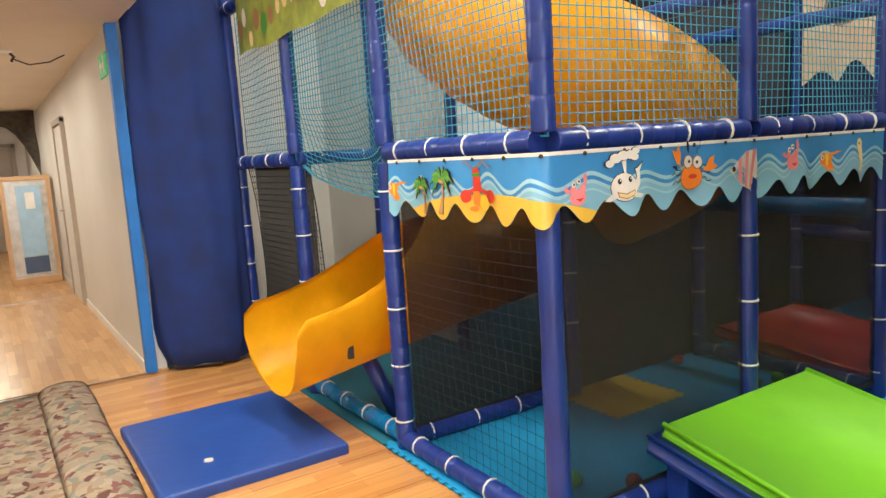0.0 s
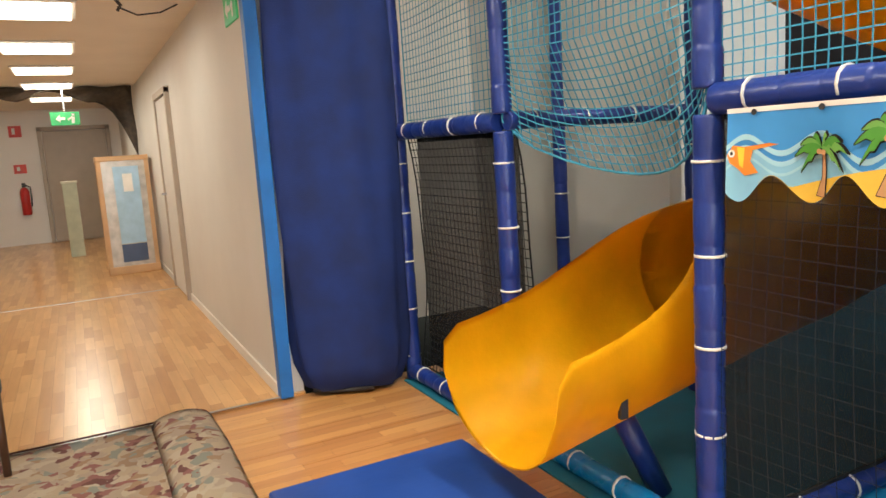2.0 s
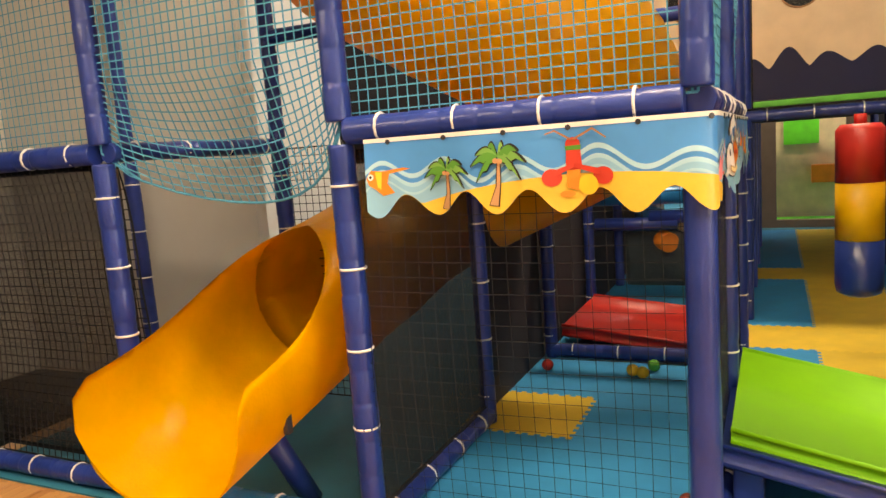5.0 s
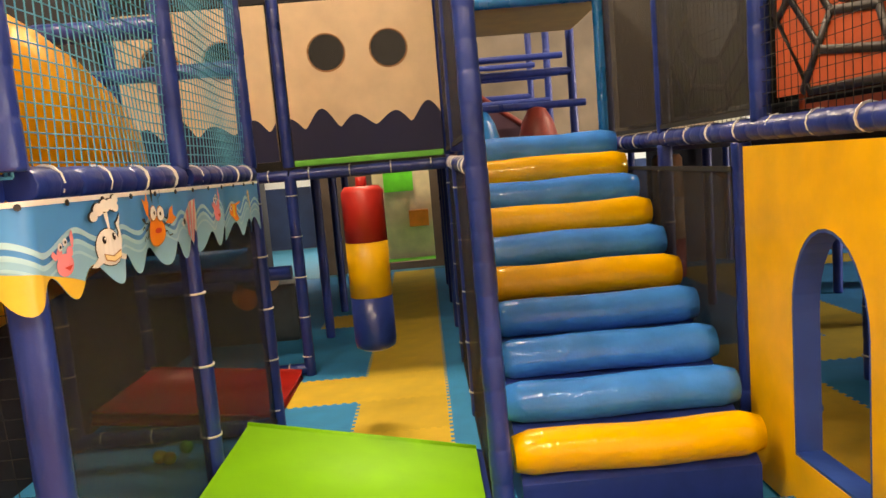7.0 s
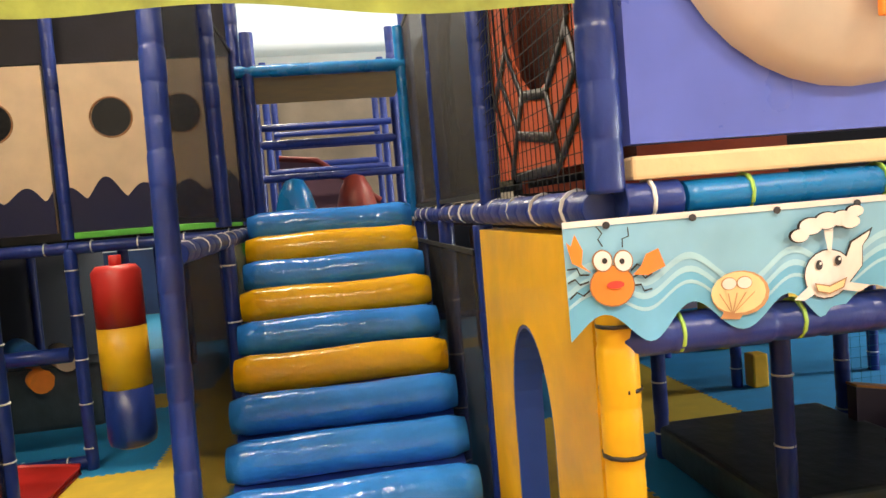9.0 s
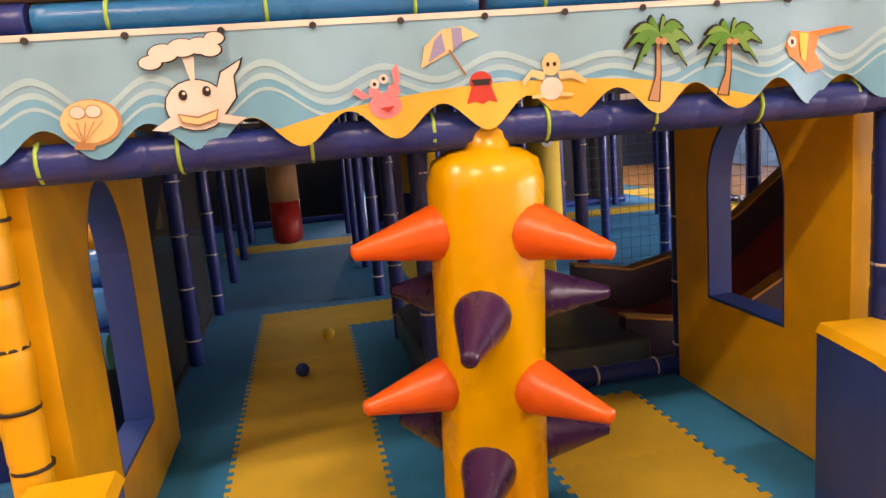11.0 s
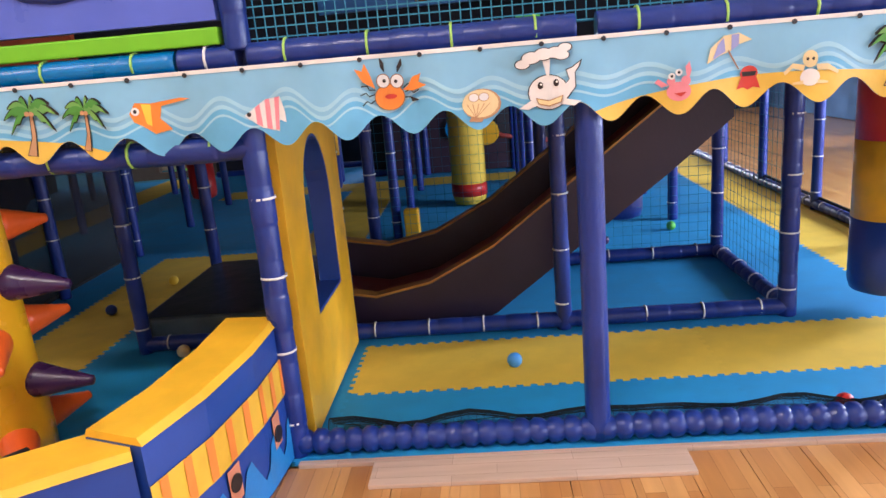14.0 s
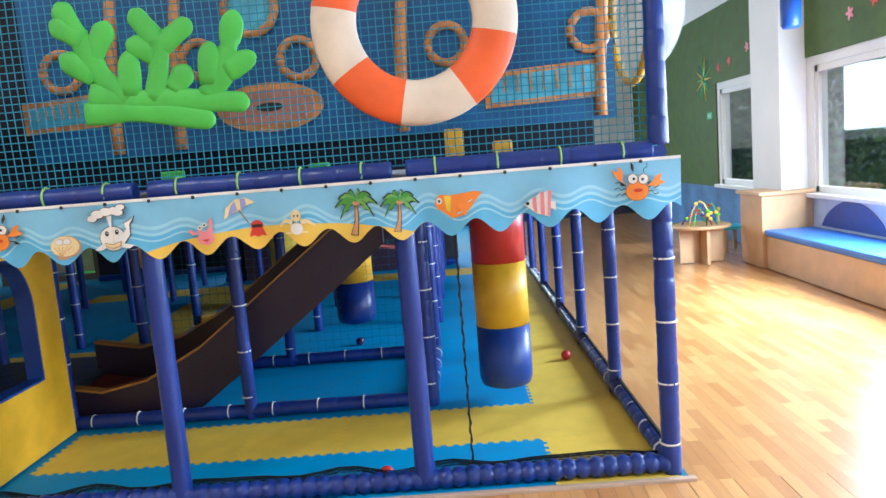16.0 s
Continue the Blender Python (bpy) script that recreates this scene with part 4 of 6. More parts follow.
FIGS = {
    "crab": [("p", leg(a, 0.05, 0.098, 0.004), PBLACK) for a in (0.35, 0.05, -0.3, 2.8, 3.1, 3.45)] + [("p", leg(1.15, 0.075, 0.12, 0.003), PBLACK), ("p", leg(1.75, 0.075, 0.12, 0.003), PBLACK), ("e", 0, -0.02, 0.051, 0.045, PBROWN), ("e", 0, -0.02, 0.048, 0.042, PORANGE), ("e", -0.018, 0.034, 0.023, 0.024, PBROWN), ("e", 0.028, 0.03, 0.023, 0.024, PBROWN), ("e", -0.018, 0.034, 0.02, 0.021, PWHITE), ("e", 0.028, 0.03, 0.02, 0.021, PWHITE), ("e", -0.014, 0.034, 0.006, 0.006, PBLACK), ("e", 0.024, 0.03, 0.006, 0.006, PBLACK), ("e", 0.004, -0.018, 0.02, 0.008, PRED),
             ("p", [(-0.045, 0.01), (-0.085, 0.035), (-0.11, 0.08), (-0.085, 0.07), (-0.075, 0.095), (-0.06, 0.06), (-0.065, 0.03)], PORANGE), ("p", [(0.045, 0.0), (0.08, -0.005), (0.125, 0.01), (0.1, 0.022), (0.11, 0.05), (0.08, 0.04), (0.065, 0.015)], PORANGE)],
    "shell": [("p", [(-0.03, -0.035), (-0.04, -0.052), (0.0, -0.056), (0.012, -0.04)], PTAN), ("e", 0.004, 0, 0.062, 0.048, PTAN), ("e", 0, 0.002, 0.058, 0.044, PCREAM), ("e", -0.02, 0.022, 0.017, 0.014, PTAN), ("e", 0.012, 0.022, 0.017, 0.014, PTAN), ("e", -0.02, 0.022, 0.015, 0.012, PWHITE), ("e", 0.012, 0.022, 0.015, 0.012, PWHITE)] + [("p", [(-0.018, -0.042), (-0.016, -0.042), (x + 0.0015, 0.002), (x - 0.0015, 0.002)], PTAN) for x in (-0.042, -0.024, -0.006, 0.012, 0.03)],
    "whale": [("p", [(0.03, -0.02), (0.058, 0.012), (0.05, 0.04), (0.066, 0.045), (0.098, 0.065), (0.09, 0.045), (0.078, 0.03), (0.078, -0.01), (0.05, -0.045)], PBLACK), ("e", 0, -0.02, 0.058, 0.05, PBLACK), ("e", 0, -0.02, 0.0555, 0.0475, PWHITE), ("p", [(0.03, -0.02), (0.06, 0.012), (0.053, 0.038), (0.067, 0.042), (0.092, 0.059), (0.086, 0.045), (0.075, 0.03), (0.075, -0.01), (0.048, -0.042)], PWHITE), ("p", [(-0.05, -0.04), (-0.085, -0.062), (-0.06, -0.066), (-0.03, -0.055)], PWHITE), ("p", [(0.045, -0.04), (0.09, -0.05), (0.07, -0.062), (0.035, -0.055)], PWHITE),
              ("e", -0.022, 0.0, 0.008, 0.010, PBLACK), ("e", 0.022, 0.005, 0.008, 0.010, PBLACK), ("e", -0.02, 0.003, 0.003, 0.003, PWHITE), ("e", 0.024, 0.008, 0.003, 0.003, PWHITE), ("p", [(-0.036, -0.034), (0.0, -0.042), (0.04, -0.03), (0.034, -0.05), (0.0, -0.06), (-0.03, -0.052)], PBROWN), ("p", [(-0.033, -0.037), (0.0, -0.045), (0.037, -0.033), (0.032, -0.048), (0.0, -0.057), (-0.028, -0.05)], PCREAM),
              ("p", [(-0.004, 0.026), (-0.014, 0.07), (0.008, 0.07), (0.004, 0.026)], PWHITE)] + [("e", x, y, r + 0.003, r * 0.62 + 0.002, PBLACK) for x, y, r in SPOUT] + [("e", x, y, r, r * 0.62, PWHITE) for x, y, r in SPOUT],
    "pinkcrab": [("e", 0, -0.01, 0.035, 0.028, PPINK), ("e", -0.022, 0.02, 0.012, 0.012, PPINK), ("e", 0.02, 0.02, 0.014, 0.014, PPINK), ("e", -0.02, 0.035, 0.01, 0.01, PWHITE), ("e", 0.0, 0.045, 0.01, 0.01, PWHITE), ("e", -0.02, 0.035, 0.004, 0.004, PBLACK), ("e", 0, 0.045, 0.004, 0.004, PBLACK), ("p", [(0.022, 0.03), (0.018, 0.06), (0.03, 0.075), (0.036, 0.05), (0.03, 0.03)], PPINK), ("p", [(-0.03, 0.01), (-0.06, 0.03), (-0.07, 0.02), (-0.05, 0.005)], PPINK), ("p", [(-0.015, -0.015), (0.02, -0.012), (0.005, -0.025)], PRED)],
    "umbrella": [("p", [(-0.055, -0.01), (-0.045, 0.03), (-0.01, 0.06), (0.03, 0.065), (0.065, 0.045), (0.03, 0.035), (0.01, 0.02), (-0.02, 0.01)], PCREAM), ("p", [(-0.04, 0.0), (-0.025, 0.04), (-0.01, 0.055), (-0.005, 0.02)], mat("print_violet", (0.32, 0.34, 0.62), 0.45, bump=0)), ("p", [(0.01, 0.02), (0.01, 0.062), (0.03, 0.062), (0.03, 0.034)], MATS["print_violet"]), ("p", [(0.0, 0.02), (0.03, -0.03), (0.033, -0.028), (0.004, 0.022)], PBROWN)],
    "redsquid": [("e", 0, 0.02, 0.026, 0.022, PRED), ("p", [(-0.022, 0.01), (-0.035, -0.025), (-0.015, -0.02), (0, -0.028), (0.015, -0.02), (0.035, -0.025), (0.022, 0.01)], PRED), ("p", [(-0.022, 0.025), (0.022, 0.025), (0.018, 0.012), (-0.018, 0.012)], PBLACK)],
    "octopus": [("e", 0, 0.045, 0.022, 0.026, PCREAM), ("e", 0, -0.01, 0.028, 0.026, PWHITE), ("e", -0.008, 0.045, 0.004, 0.005, PBLACK), ("e", 0.008, 0.045, 0.004, 0.005, PBLACK), ("p", [(-0.02, 0.01), (-0.05, 0.02), (-0.07, 0.0), (-0.075, 0.01), (-0.05, 0.035), (-0.015, 0.028)], PCREAM), ("p", [(0.02, 0.01), (0.05, 0.01), (0.08, -0.005), (0.083, 0.004), (0.05, 0.028), (0.015, 0.028)], PCREAM), ("p", [(-0.02, -0.03), (-0.05, -0.03), (-0.05, -0.024), (-0.02, -0.018)], PCREAM), ("p", [(0.02, -0.03), (0.05, -0.03), (0.05, -0.024), (0.02, -0.018)], PCREAM)],
    "palm": [("p", [(0.004, -0.12), (-0.028, -0.115), (-0.006, -0.06), (0.0, 0.02), (0.012, 0.02), (0.012, -0.05)], PBLACK), ("p", [(0.0, -0.118), (-0.025, -0.113), (-0.003, -0.06), (0.002, 0.02), (0.01, 0.02), (0.009, -0.05)], PTAN)] + [("p", frond(a, 0.088, 0.0035), PBLACK) for a in FRONDS] + [("p", frond(a, 0.083, 0.0), PGREEN if q % 2 else PLEAF) for q, a in enumerate(FRONDS)] + [("e", 0.0, 0.014, 0.008, 0.008, PTAN), ("e", 0.014, 0.012, 0.008, 0.008, PTAN)],
    "fish": [("p", [(-0.065, 0.02), (-0.045, 0.05), (0.0, 0.045), (0.09, 0.055), (0.12, 0.05), (0.03, 0.035), (0.02, 0.0), (0.05, -0.035), (0.0, -0.045), (-0.03, -0.02), (-0.055, -0.005)], PORANGE), ("p", [(-0.028, 0.045), (-0.02, -0.012), (-0.006, -0.022), (0.0, 0.042)], PYEL), ("e", -0.047, 0.025, 0.012, 0.012, PWHITE), ("e", -0.047, 0.025, 0.005, 0.006, PBLACK)],
    "striped": [("p", [(-0.07, 0.0), (-0.04, 0.02), (0.0, 0.045), (0.045, 0.05), (0.035, 0.01), (0.055, 0.005), (0.055, -0.03), (0.035, -0.02), (0.03, -0.055), (-0.02, -0.04)], PWHITE), ("p", [(-0.035, 0.022), (-0.02, 0.032), (-0.018, -0.038), (-0.035, -0.028)], PPINK), ("p", [(-0.002, 0.044), (0.012, 0.046), (0.01, -0.048), (-0.006, -0.043)], PPINK), ("p", [(0.028, 0.048), (0.043, 0.05), (0.03, -0.05), (0.02, -0.05)], PPINK), ("e", -0.055, 0.003, 0.007, 0.007, PBLACK)],
    "lobster": [("p", [(-0.02, 0.075), (0.02, 0.075), (0.024, 0.0), (-0.024, 0.0)], PRED), ("e", 0, 0.075, 0.022, 0.02, PRED), ("p", [(-0.024, 0.07), (0.024, 0.072), (0.022, 0.058), (-0.022, 0.058)], PGREEN), ("e", -0.065, -0.02, 0.03, 0.026, PRED), ("e", 0.085, -0.02, 0.03, 0.026, PRED), ("p", [(-0.06, 0.0), (0, 0.02), (0.0, 0.008), (-0.06, -0.02)], PRED), ("p", [(0.08, 0.0), (0.0, 0.02), (0.0, 0.008), (0.08, -0.02)], PRED), ("e", 0.04, -0.045, 0.03, 0.03, PYEL), ("p", [(-0.02, 0.0), (0.02, 0.0), (0.01, -0.06), (-0.02, -0.05)], PORANGE), ("e", -0.02, -0.07, 0.022, 0.01, PORANGE), ("p", [(0.0, 0.09), (0.06, 0.12), (0.1, 0.09), (0.098, 0.086), (0.06, 0.113), (0.003, 0.085)], PBROWN), ("p", [(0.0, 0.09), (-0.05, 0.12), (-0.08, 0.11), (-0.08, 0.106), (-0.05, 0.114), (-0.003, 0.085)], PBROWN)],
    "seahorse": [("e", 0, 0.04, 0.022, 0.024, PCREAM), ("p", [(-0.015, 0.03), (0.02, 0.03), (0.035, -0.02), (0.01, -0.07), (-0.02, -0.06), (0.005, -0.03), (-0.012, 0.0)], PCREAM), ("e", -0.006, 0.045, 0.005, 0.005, PBLACK)],
}


def banner(name, label, length, place, base, figures, sand, top=1.42, mean=1.193, amp=0.034, pitch=0.2097, nv=6, first=0.174):
    """A scalloped printed banner: place(u, v, lift) bends it in space; figures are (name, u, v, scale)."""
    root = thing(name, label, "banner")

    def low(u):
        return mean - amp * math.cos(2 * math.pi * (u - first) / pitch) + 0.004 * math.sin(u * 5)

    n = int(length / 0.012)
    bm = bmesh.new()
    g = [[bm.verts.new(place(length * i / n, low(length * i / n) + (top - low(length * i / n)) * j / nv, 0)) for j in range(nv + 1)] for i in range(n + 1)]
    for i in range(n):
        for j in range(nv):
            bm.faces.new((g[i][j], g[i + 1][j], g[i + 1][j + 1], g[i][j + 1])).smooth = True
    bmesh.ops.recalc_face_normals(bm, faces=bm.faces)
    cl = part("cloth", bm, base, root)

    def ribbon(pn, lo, hi, u0, u1, m, lift, step=0.012):
        bm = bmesh.new()
        k = max(2, int((u1 - u0) / step))
        us = [u0 + (u1 - u0) * i / k for i in range(k + 1)]
        rows = [[bm.verts.new(place(u, lo(u) + (max(hi(u), lo(u) + 0.0003) - lo(u)) * q, lift)) for q in (0, 0.5, 1)] for u in us]
        for a, b in zip(rows, rows[1:]):
            for q in (0, 1):
                bm.faces.new((a[q], b[q], b[q + 1], a[q + 1])).smooth = True
        part(pn, bm, m, root)

    def swell(u):
        return 1.30 + (0.030 * math.sin(u * 26.0 + 1.2 * math.sin(u * 2.3)) + 0.012 * math.sin(u * 11.0)) * (0.75 + 0.25 * math.sin(u * 3.1))

    ribbon("sea_band", low, lambda u: max(low(u) + 0.001, swell(u) - 0.028), 0.0, length, SEA if base is SKYPALE else SKYPALE, 0.0008)
    for drop, wide in ((0.0, 0.0075), (0.028, 0.0065), (0.055, 0.004)):
        ribbon("wave_line", lambda u: max(low(u), swell(u) - drop - wide), lambda u: max(low(u) + 0.0004, swell(u) - drop + wide), 0.0, length, WAVE, 0.0016)
    ribbon("hem", lambda u: top - 0.012, lambda u: top + 0.001, 0, length, PWHITE, 0.003)
    for u0, u1, h in sand:
        ribbon("sand", low, lambda u: max(low(u) + 0.001, 1.15 + h * math.sin(math.pi * (u - u0) / (u1 - u0)) ** 0.6), u0, u1, SAND, 0.0028)
    for fname, cu, cv, sc in figures:
        bm, mats = bmesh.new(), []
        for li, sh in enumerate(FIGS[fname]):
            pts = circle(sh[1], sh[2], sh[3], sh[4], 18) if sh[0] == "e" else sh[1]
            m = sh[-1]
            if m not in mats:
                mats.append(m)
            f = bm.faces.new([bm.verts.new(place(min(length, max(0, cu + x * sc)), cv + y * sc, 0.0045 + 0.0007 * li)) for x, y in pts])
            f.material_index = mats.index(m)
        bmesh.ops.triangulate(bm, faces=bm.faces[:])
        part("printed_" + {"pinkcrab": "crab", "redsquid": "squid", "striped": "fish"}.get(fname, fname), bm, mats, root)
    for i in range(int(length / 0.19)):
        c = Vector(place(0.09 + 0.19 * i, top - 0.012, 0.006))
        d = Vector(place(0.09 + 0.19 * i, top - 0.012, 0.009)) - c
        part("grommet", sweep([c, c + d], 0.008, 8), DARKM, root)
    return root


def front_fold(u, v, lift):
    hang = min(1, max(0, (1.43 - v) / 0.25))
    return (1.545 - lift - hang * (0.016 * math.sin(u * 17) + 0.010 * math.sin(u * 7.3 + 1)), gy(2) + 0.12 - u, v)


per = [("crab", 0.09, 1.305, 0.95), ("shell", 0.375, 1.24, 1.0), ("whale", 0.59, 1.282, 1.1), ("pinkcrab", 0.991, 1.24, 1.05), ("umbrella", 1.14, 1.315, 1.15), ("redsquid", 1.21, 1.245, 1.05), ("octopus", 1.385, 1.25, 1.0), ("palm", 1.64, 1.315, 1.05), ("palm", 1.825, 1.305, 0.95), ("fish", 2.05, 1.28, 1.1), ("striped", 2.43, 1.265, 1.05)]
figs = [(n, u + 2.745 * r, v, s) for r in range(3) for n, u, v, s in per if u + 2.745 * r < 5.65]
banner("sea_banner", "pale blue printed sea banner with scalloped edge along the front", 5.77, front_fold, SKYPALE, figs, [(0.66, 1.95, 0.112), (3.405, 4.695, 0.112)])


def tower_fold(u, v, lift):
    u += 0.12
    hang = min(1, max(0, (1.40 - v) / 0.25))
    w = hang * (0.016 * math.sin(u * 13) + 0.008 * math.sin(u * 29))
    L = gy(-1) - gy(0) + 0.05
    r = 0.05
    if u < L - r:
        return (1.545 - lift - w, gy(-1) - u, v)
    if u < L + r:
        a = (u - L + r) / (2 * r) * math.pi / 2
        return (1.545 + r - (r + lift + w) * math.cos(a), gy(0) - 0.055 + r + 0.0 - (r + lift + w) * math.sin(a) + 0.005, v)
    return (1.545 + r + (u - L - r), gy(0) - 0.05 - lift - w, v)


tf = [("fish", 0.06, 1.265, 0.85), ("palm", 0.275, 1.275, 0.85), ("palm", 0.445, 1.30, 1.0), ("lobster", 0.67, 1.275, 0.95), ("pinkcrab", 1.20, 1.255, 1.0), ("whale", 1.41, 1.285, 1.05), ("crab", 1.78, 1.295, 1.1), ("striped", 2.13, 1.28, 1.6), ("pinkcrab", 2.45, 1.30, 1.2), ("fish", 2.74, 1.27, 0.9), ("seahorse", 3.0, 1.29, 1.2)]
banner("sea_banner", "blue printed sea banner with scalloped edge round the tower", 3.24, tower_fold, SKYB, tf, [(0.1, 1.36, 0.115)], top=1.405, mean=1.19, amp=0.035, pitch=0.2, first=0.039)


def forest_place(u, v, lift):
    return (1.535 - lift - 0.01 * math.sin(u * 6), 4.72 - u, v)


GREENB = mat("banner_forest_green", (0.30, 0.36, 0.06), 0.5, vary=0.3, scale=12)
for lab, u0, u1, z0, z1 in (("printed woodland banner above the slide bay", 0.0, 1.85, 2.13, 2.48), ("printed woodland banner above the stairs", 3.75, 5.05, 1.885, 2.3)):
    fb = thing("forest_banner", lab, "banner")
    bm = bmesh.new()
    n = 60
    prev = None
    for i in range(n + 1):
        u = u0 + (u1 - u0) * i / n
        c = [bm.verts.new(forest_place(u, z0 - (0.03 * (u - u0) if u0 > 3 else 0) + 0.01 * math.sin(u * 9), 0)), bm.verts.new(forest_place(u, z1, 0))]
        if prev:
            bm.faces.new((prev[0], c[0], c[1], prev[1])).smooth = True
        prev = c
    part("cloth", bm, GREENB, fb)
    rnd = random.Random(5)
    for i in range(int((u1 - u0) * 9)):
        bm = bmesh.new()
        cu, cv, r = u0 + 0.06 + i * 0.11, z0 + 0.06 + rnd.random() * 0.16, 0.02 + rnd.random() * 0.03
        bm.faces.new([bm.verts.new(forest_place(x, y, 0.003)) for x, y in circle(cu, cv, r, r * 1.4, 14)])
        part("printed_shape", bm, rnd.choice([PBROWN, PCREAM, PORANGE, PGREEN, PWHITE, PBROWN]), fb)

# ---- yellow tube slide ----
ts = thing("tube_slide", "glossy yellow plastic spiral tube slide with open end", "slide")
C, R, TR = (2.70, 2.95), 0.59, 0.36
path = []
for i in range(31):
    a = radians(90 + 360 * i / 30)
    path.append((C[0] + R * math.cos(a), C[1] + R * math.sin(a), 1.15 + 1.6 * (1 - i / 30) ** 1.9 - 0.334 * max(0.0, (i / 30 - 0.65) / 0.35) ** 1.6))
EXIT_R = 0.335


def exit_axis(x):
    return Vector((x, 3.469 + 0.063 * (x - 1.5), 0.645 + 0.142 * (x - 1.5)))


path += [tuple(exit_axis(2.5)), tuple(exit_axis(2.33)), tuple(exit_axis(2.178))]
bm = sweep(path, [TR] * 30 + [0.35, 0.34, EXIT_R, EXIT_R], 36, cap=False)
bmesh.ops.solidify(bm, geom=bm.faces[:], thickness=0.012)
part("tube", smooth(bm), YPLAST, ts)
# open end: the wall angle grows from the rounded lip to the closed tube
ends = [(f, 104.6 + 74.9 * ((f - 0.1) / 0.9) ** 2.62) for f in (1.0, 0.985, 0.96, 0.92, 0.87, 0.8, 0.7, 0.6, 0.5, 0.4, 0.3, 0.2, 0.14, 0.1)] + [(0.04, 96), (0.015, 78), (0.0, 52)]
bm = bmesh.new()
rings = []
a, b = frame_at((-1, -0.063, -0.142))
for f, ha in ends:
    p = exit_axis(1.088 + 1.09 * f)
    rings.append([bm.verts.new(p + (a * math.sin(t) - b * math.cos(t)) * EXIT_R) for t in [radians(ha) * (q / 18 - 1) for q in range(37)]])
for r0, r1 in zip(rings, rings[1:]):
    for q in range(36):
        bm.faces.new((r0[q], r0[q + 1], r1[q + 1], r1[q]))
bmesh.ops.solidify(bm, geom=bm.faces[:], thickness=0.012)
part("exit_trough", smooth(bm), YPLAST, ts)
part("support_leg", sweep([(1.78, 3.36, 0.0), (1.66, 3.46, 0.345)], 0.045, 10), NAVY, ts)
part("bracket", box(1.42, 1.45, 3.155, 3.175, 0.44, 0.51, 0.004), DARKM, ts)

# ---- green tilted mat and its base ----
gm = thing("green_ramp_mat", "bright green padded ramp mat tilted on a blue base", "mat")


def tilt_box(x0, x1, y0, z0, y1, z1, th, bev):
    bm = box(x0, x1, 0, 1, 0, 1)
    for v in bm.verts:
        top = v.co.z > 0.5
        t = v.co.y
        v.co.y = y0 + (y1 - y0) * t
        v.co.z = (z0 + (z1 - z0) * t) - (0 if top else th)
    bmesh.ops.bevel(bm, geom=bm.edges[:], offset=bev, segments=3, affect="EDGES")
    return smooth(bm)


part("pad", tilt_box(2.12, 3.10, 1.79, 0.315, 0.80, 0.115, 0.035, 0.014), GREEN, gm)
part("base", tilt_box(2.06, 3.14, 1.82, 0.278, 0.77, 0.078, 0.055, 0.012), NAVY, gm)
part("foot", box(2.12, 3.08, 1.70, 1.80, 0, 0.2, 0.01), NAVY, gm)
part("foot", box(2.12, 3.08, 0.80, 0.9, 0, 0.03, 0.006), NAVY, gm)

# ---- roller stairs ----
st = thing("soft_stairs", "soft staircase of padded blue and yellow rolls", "stairs")
seq = "YBBBYBYBYB"
for i, c in enumerate(seq):
    cx, cz = 2.56 + 0.203 * i, 0.30 + 0.128 * i
    pts, rad = [], []
    for q in range(15):
        t = q / 14
        pts.append((cx + 0.004 * math.sin(t * 7 + i), 0.67 - 0.94 * t, cz + 0.004 * math.sin(t * 9 + i * 2)))
        rad.append((0.085 if 0 < q < 14 else 0.068) * (1 + 0.006 * math.sin(q * 1.7 + i * 3)))
    part("step_roll", sweep(pts, rad, 20), STEPYEL if c == "Y" else STEPBLUE, st)
vs = [(2.5, 0.04), (2.5, 0.2), (4.45, 1.43), (4.95, 1.43), (4.95, 1.36), (2.85, 0.04)]
part("ramp_board", slab(vs, 0.9, lambda u, v, d: (u, -0.25 + d, v)), NAVY, st)
part("front_bolster", sweep([(2.36, 0.70, 0.09), (2.36, -0.30, 0.09)], 0.045, 14), BRIGHT, st)
part("landing_pad", box(1.66, 2.32, -0.3, 0.70, 0.0, 0.06, 0.01), mat("dark_teal_vinyl", (0.01, 0.12, 0.2), 0.4), st)
# frame round the stair head
for y in (gy(1) - 0.08, gy(2) + 0.05):
    sleeve("post", (4.9, y, DECK), (4.9, y, 2.7), BRIGHT if y < 0 else NAVY, 0.035, ties=False)
sleeve("rail", (4.9, gy(1), 2.45), (4.9, gy(2), 2.45), BRIGHT, 0.04, ties=False)
d = thing("deck", "yellow underside of the third storey deck", "deck")
part("board", box(4.95, 6.0, gy(2), gy(1), 2.42, 2.46, 0.004), DKY, d)
for j in (4, 5, 6):
    for y in (gy(1), gy(2)):
        sleeve("post", (gx(j), y, DECK), (gx(j), y, TOP), NAVY, 0.035, ties=False)
    sleeve("rail", (gx(j), gy(1), 2.1 + 0.1 * (j % 2)), (gx(j), gy(2), 2.1 + 0.1 * (j % 2)), NAVY, 0.035, ties=False)
for x, z in ((5.6, 1.8), (6.4, 2.28), (7.1, 1.95), (7.9, 2.4)):
    sleeve("rail", (x, gy(1), z), (x, gy(2), z), NAVY, 0.03, ties=False)
for y, m, lab in ((0.45, BRIGHT, "blue rounded foam obstacle on the upper deck"), (0.0, MAROON, "dark red rounded foam obstacle on the upper deck")):
    o = thing("foam_obstacle", lab, "foam shape", 5.6, y, DECK - 0.025)
    part("body", lathe([(0.17, 0), (0.16, 0.12), (0.12, 0.27), (0.07, 0.36), (0.02, 0.38)], 18), m, o)
ds = thing("upper_slide", "dark maroon slide flank on the upper deck", "slide")
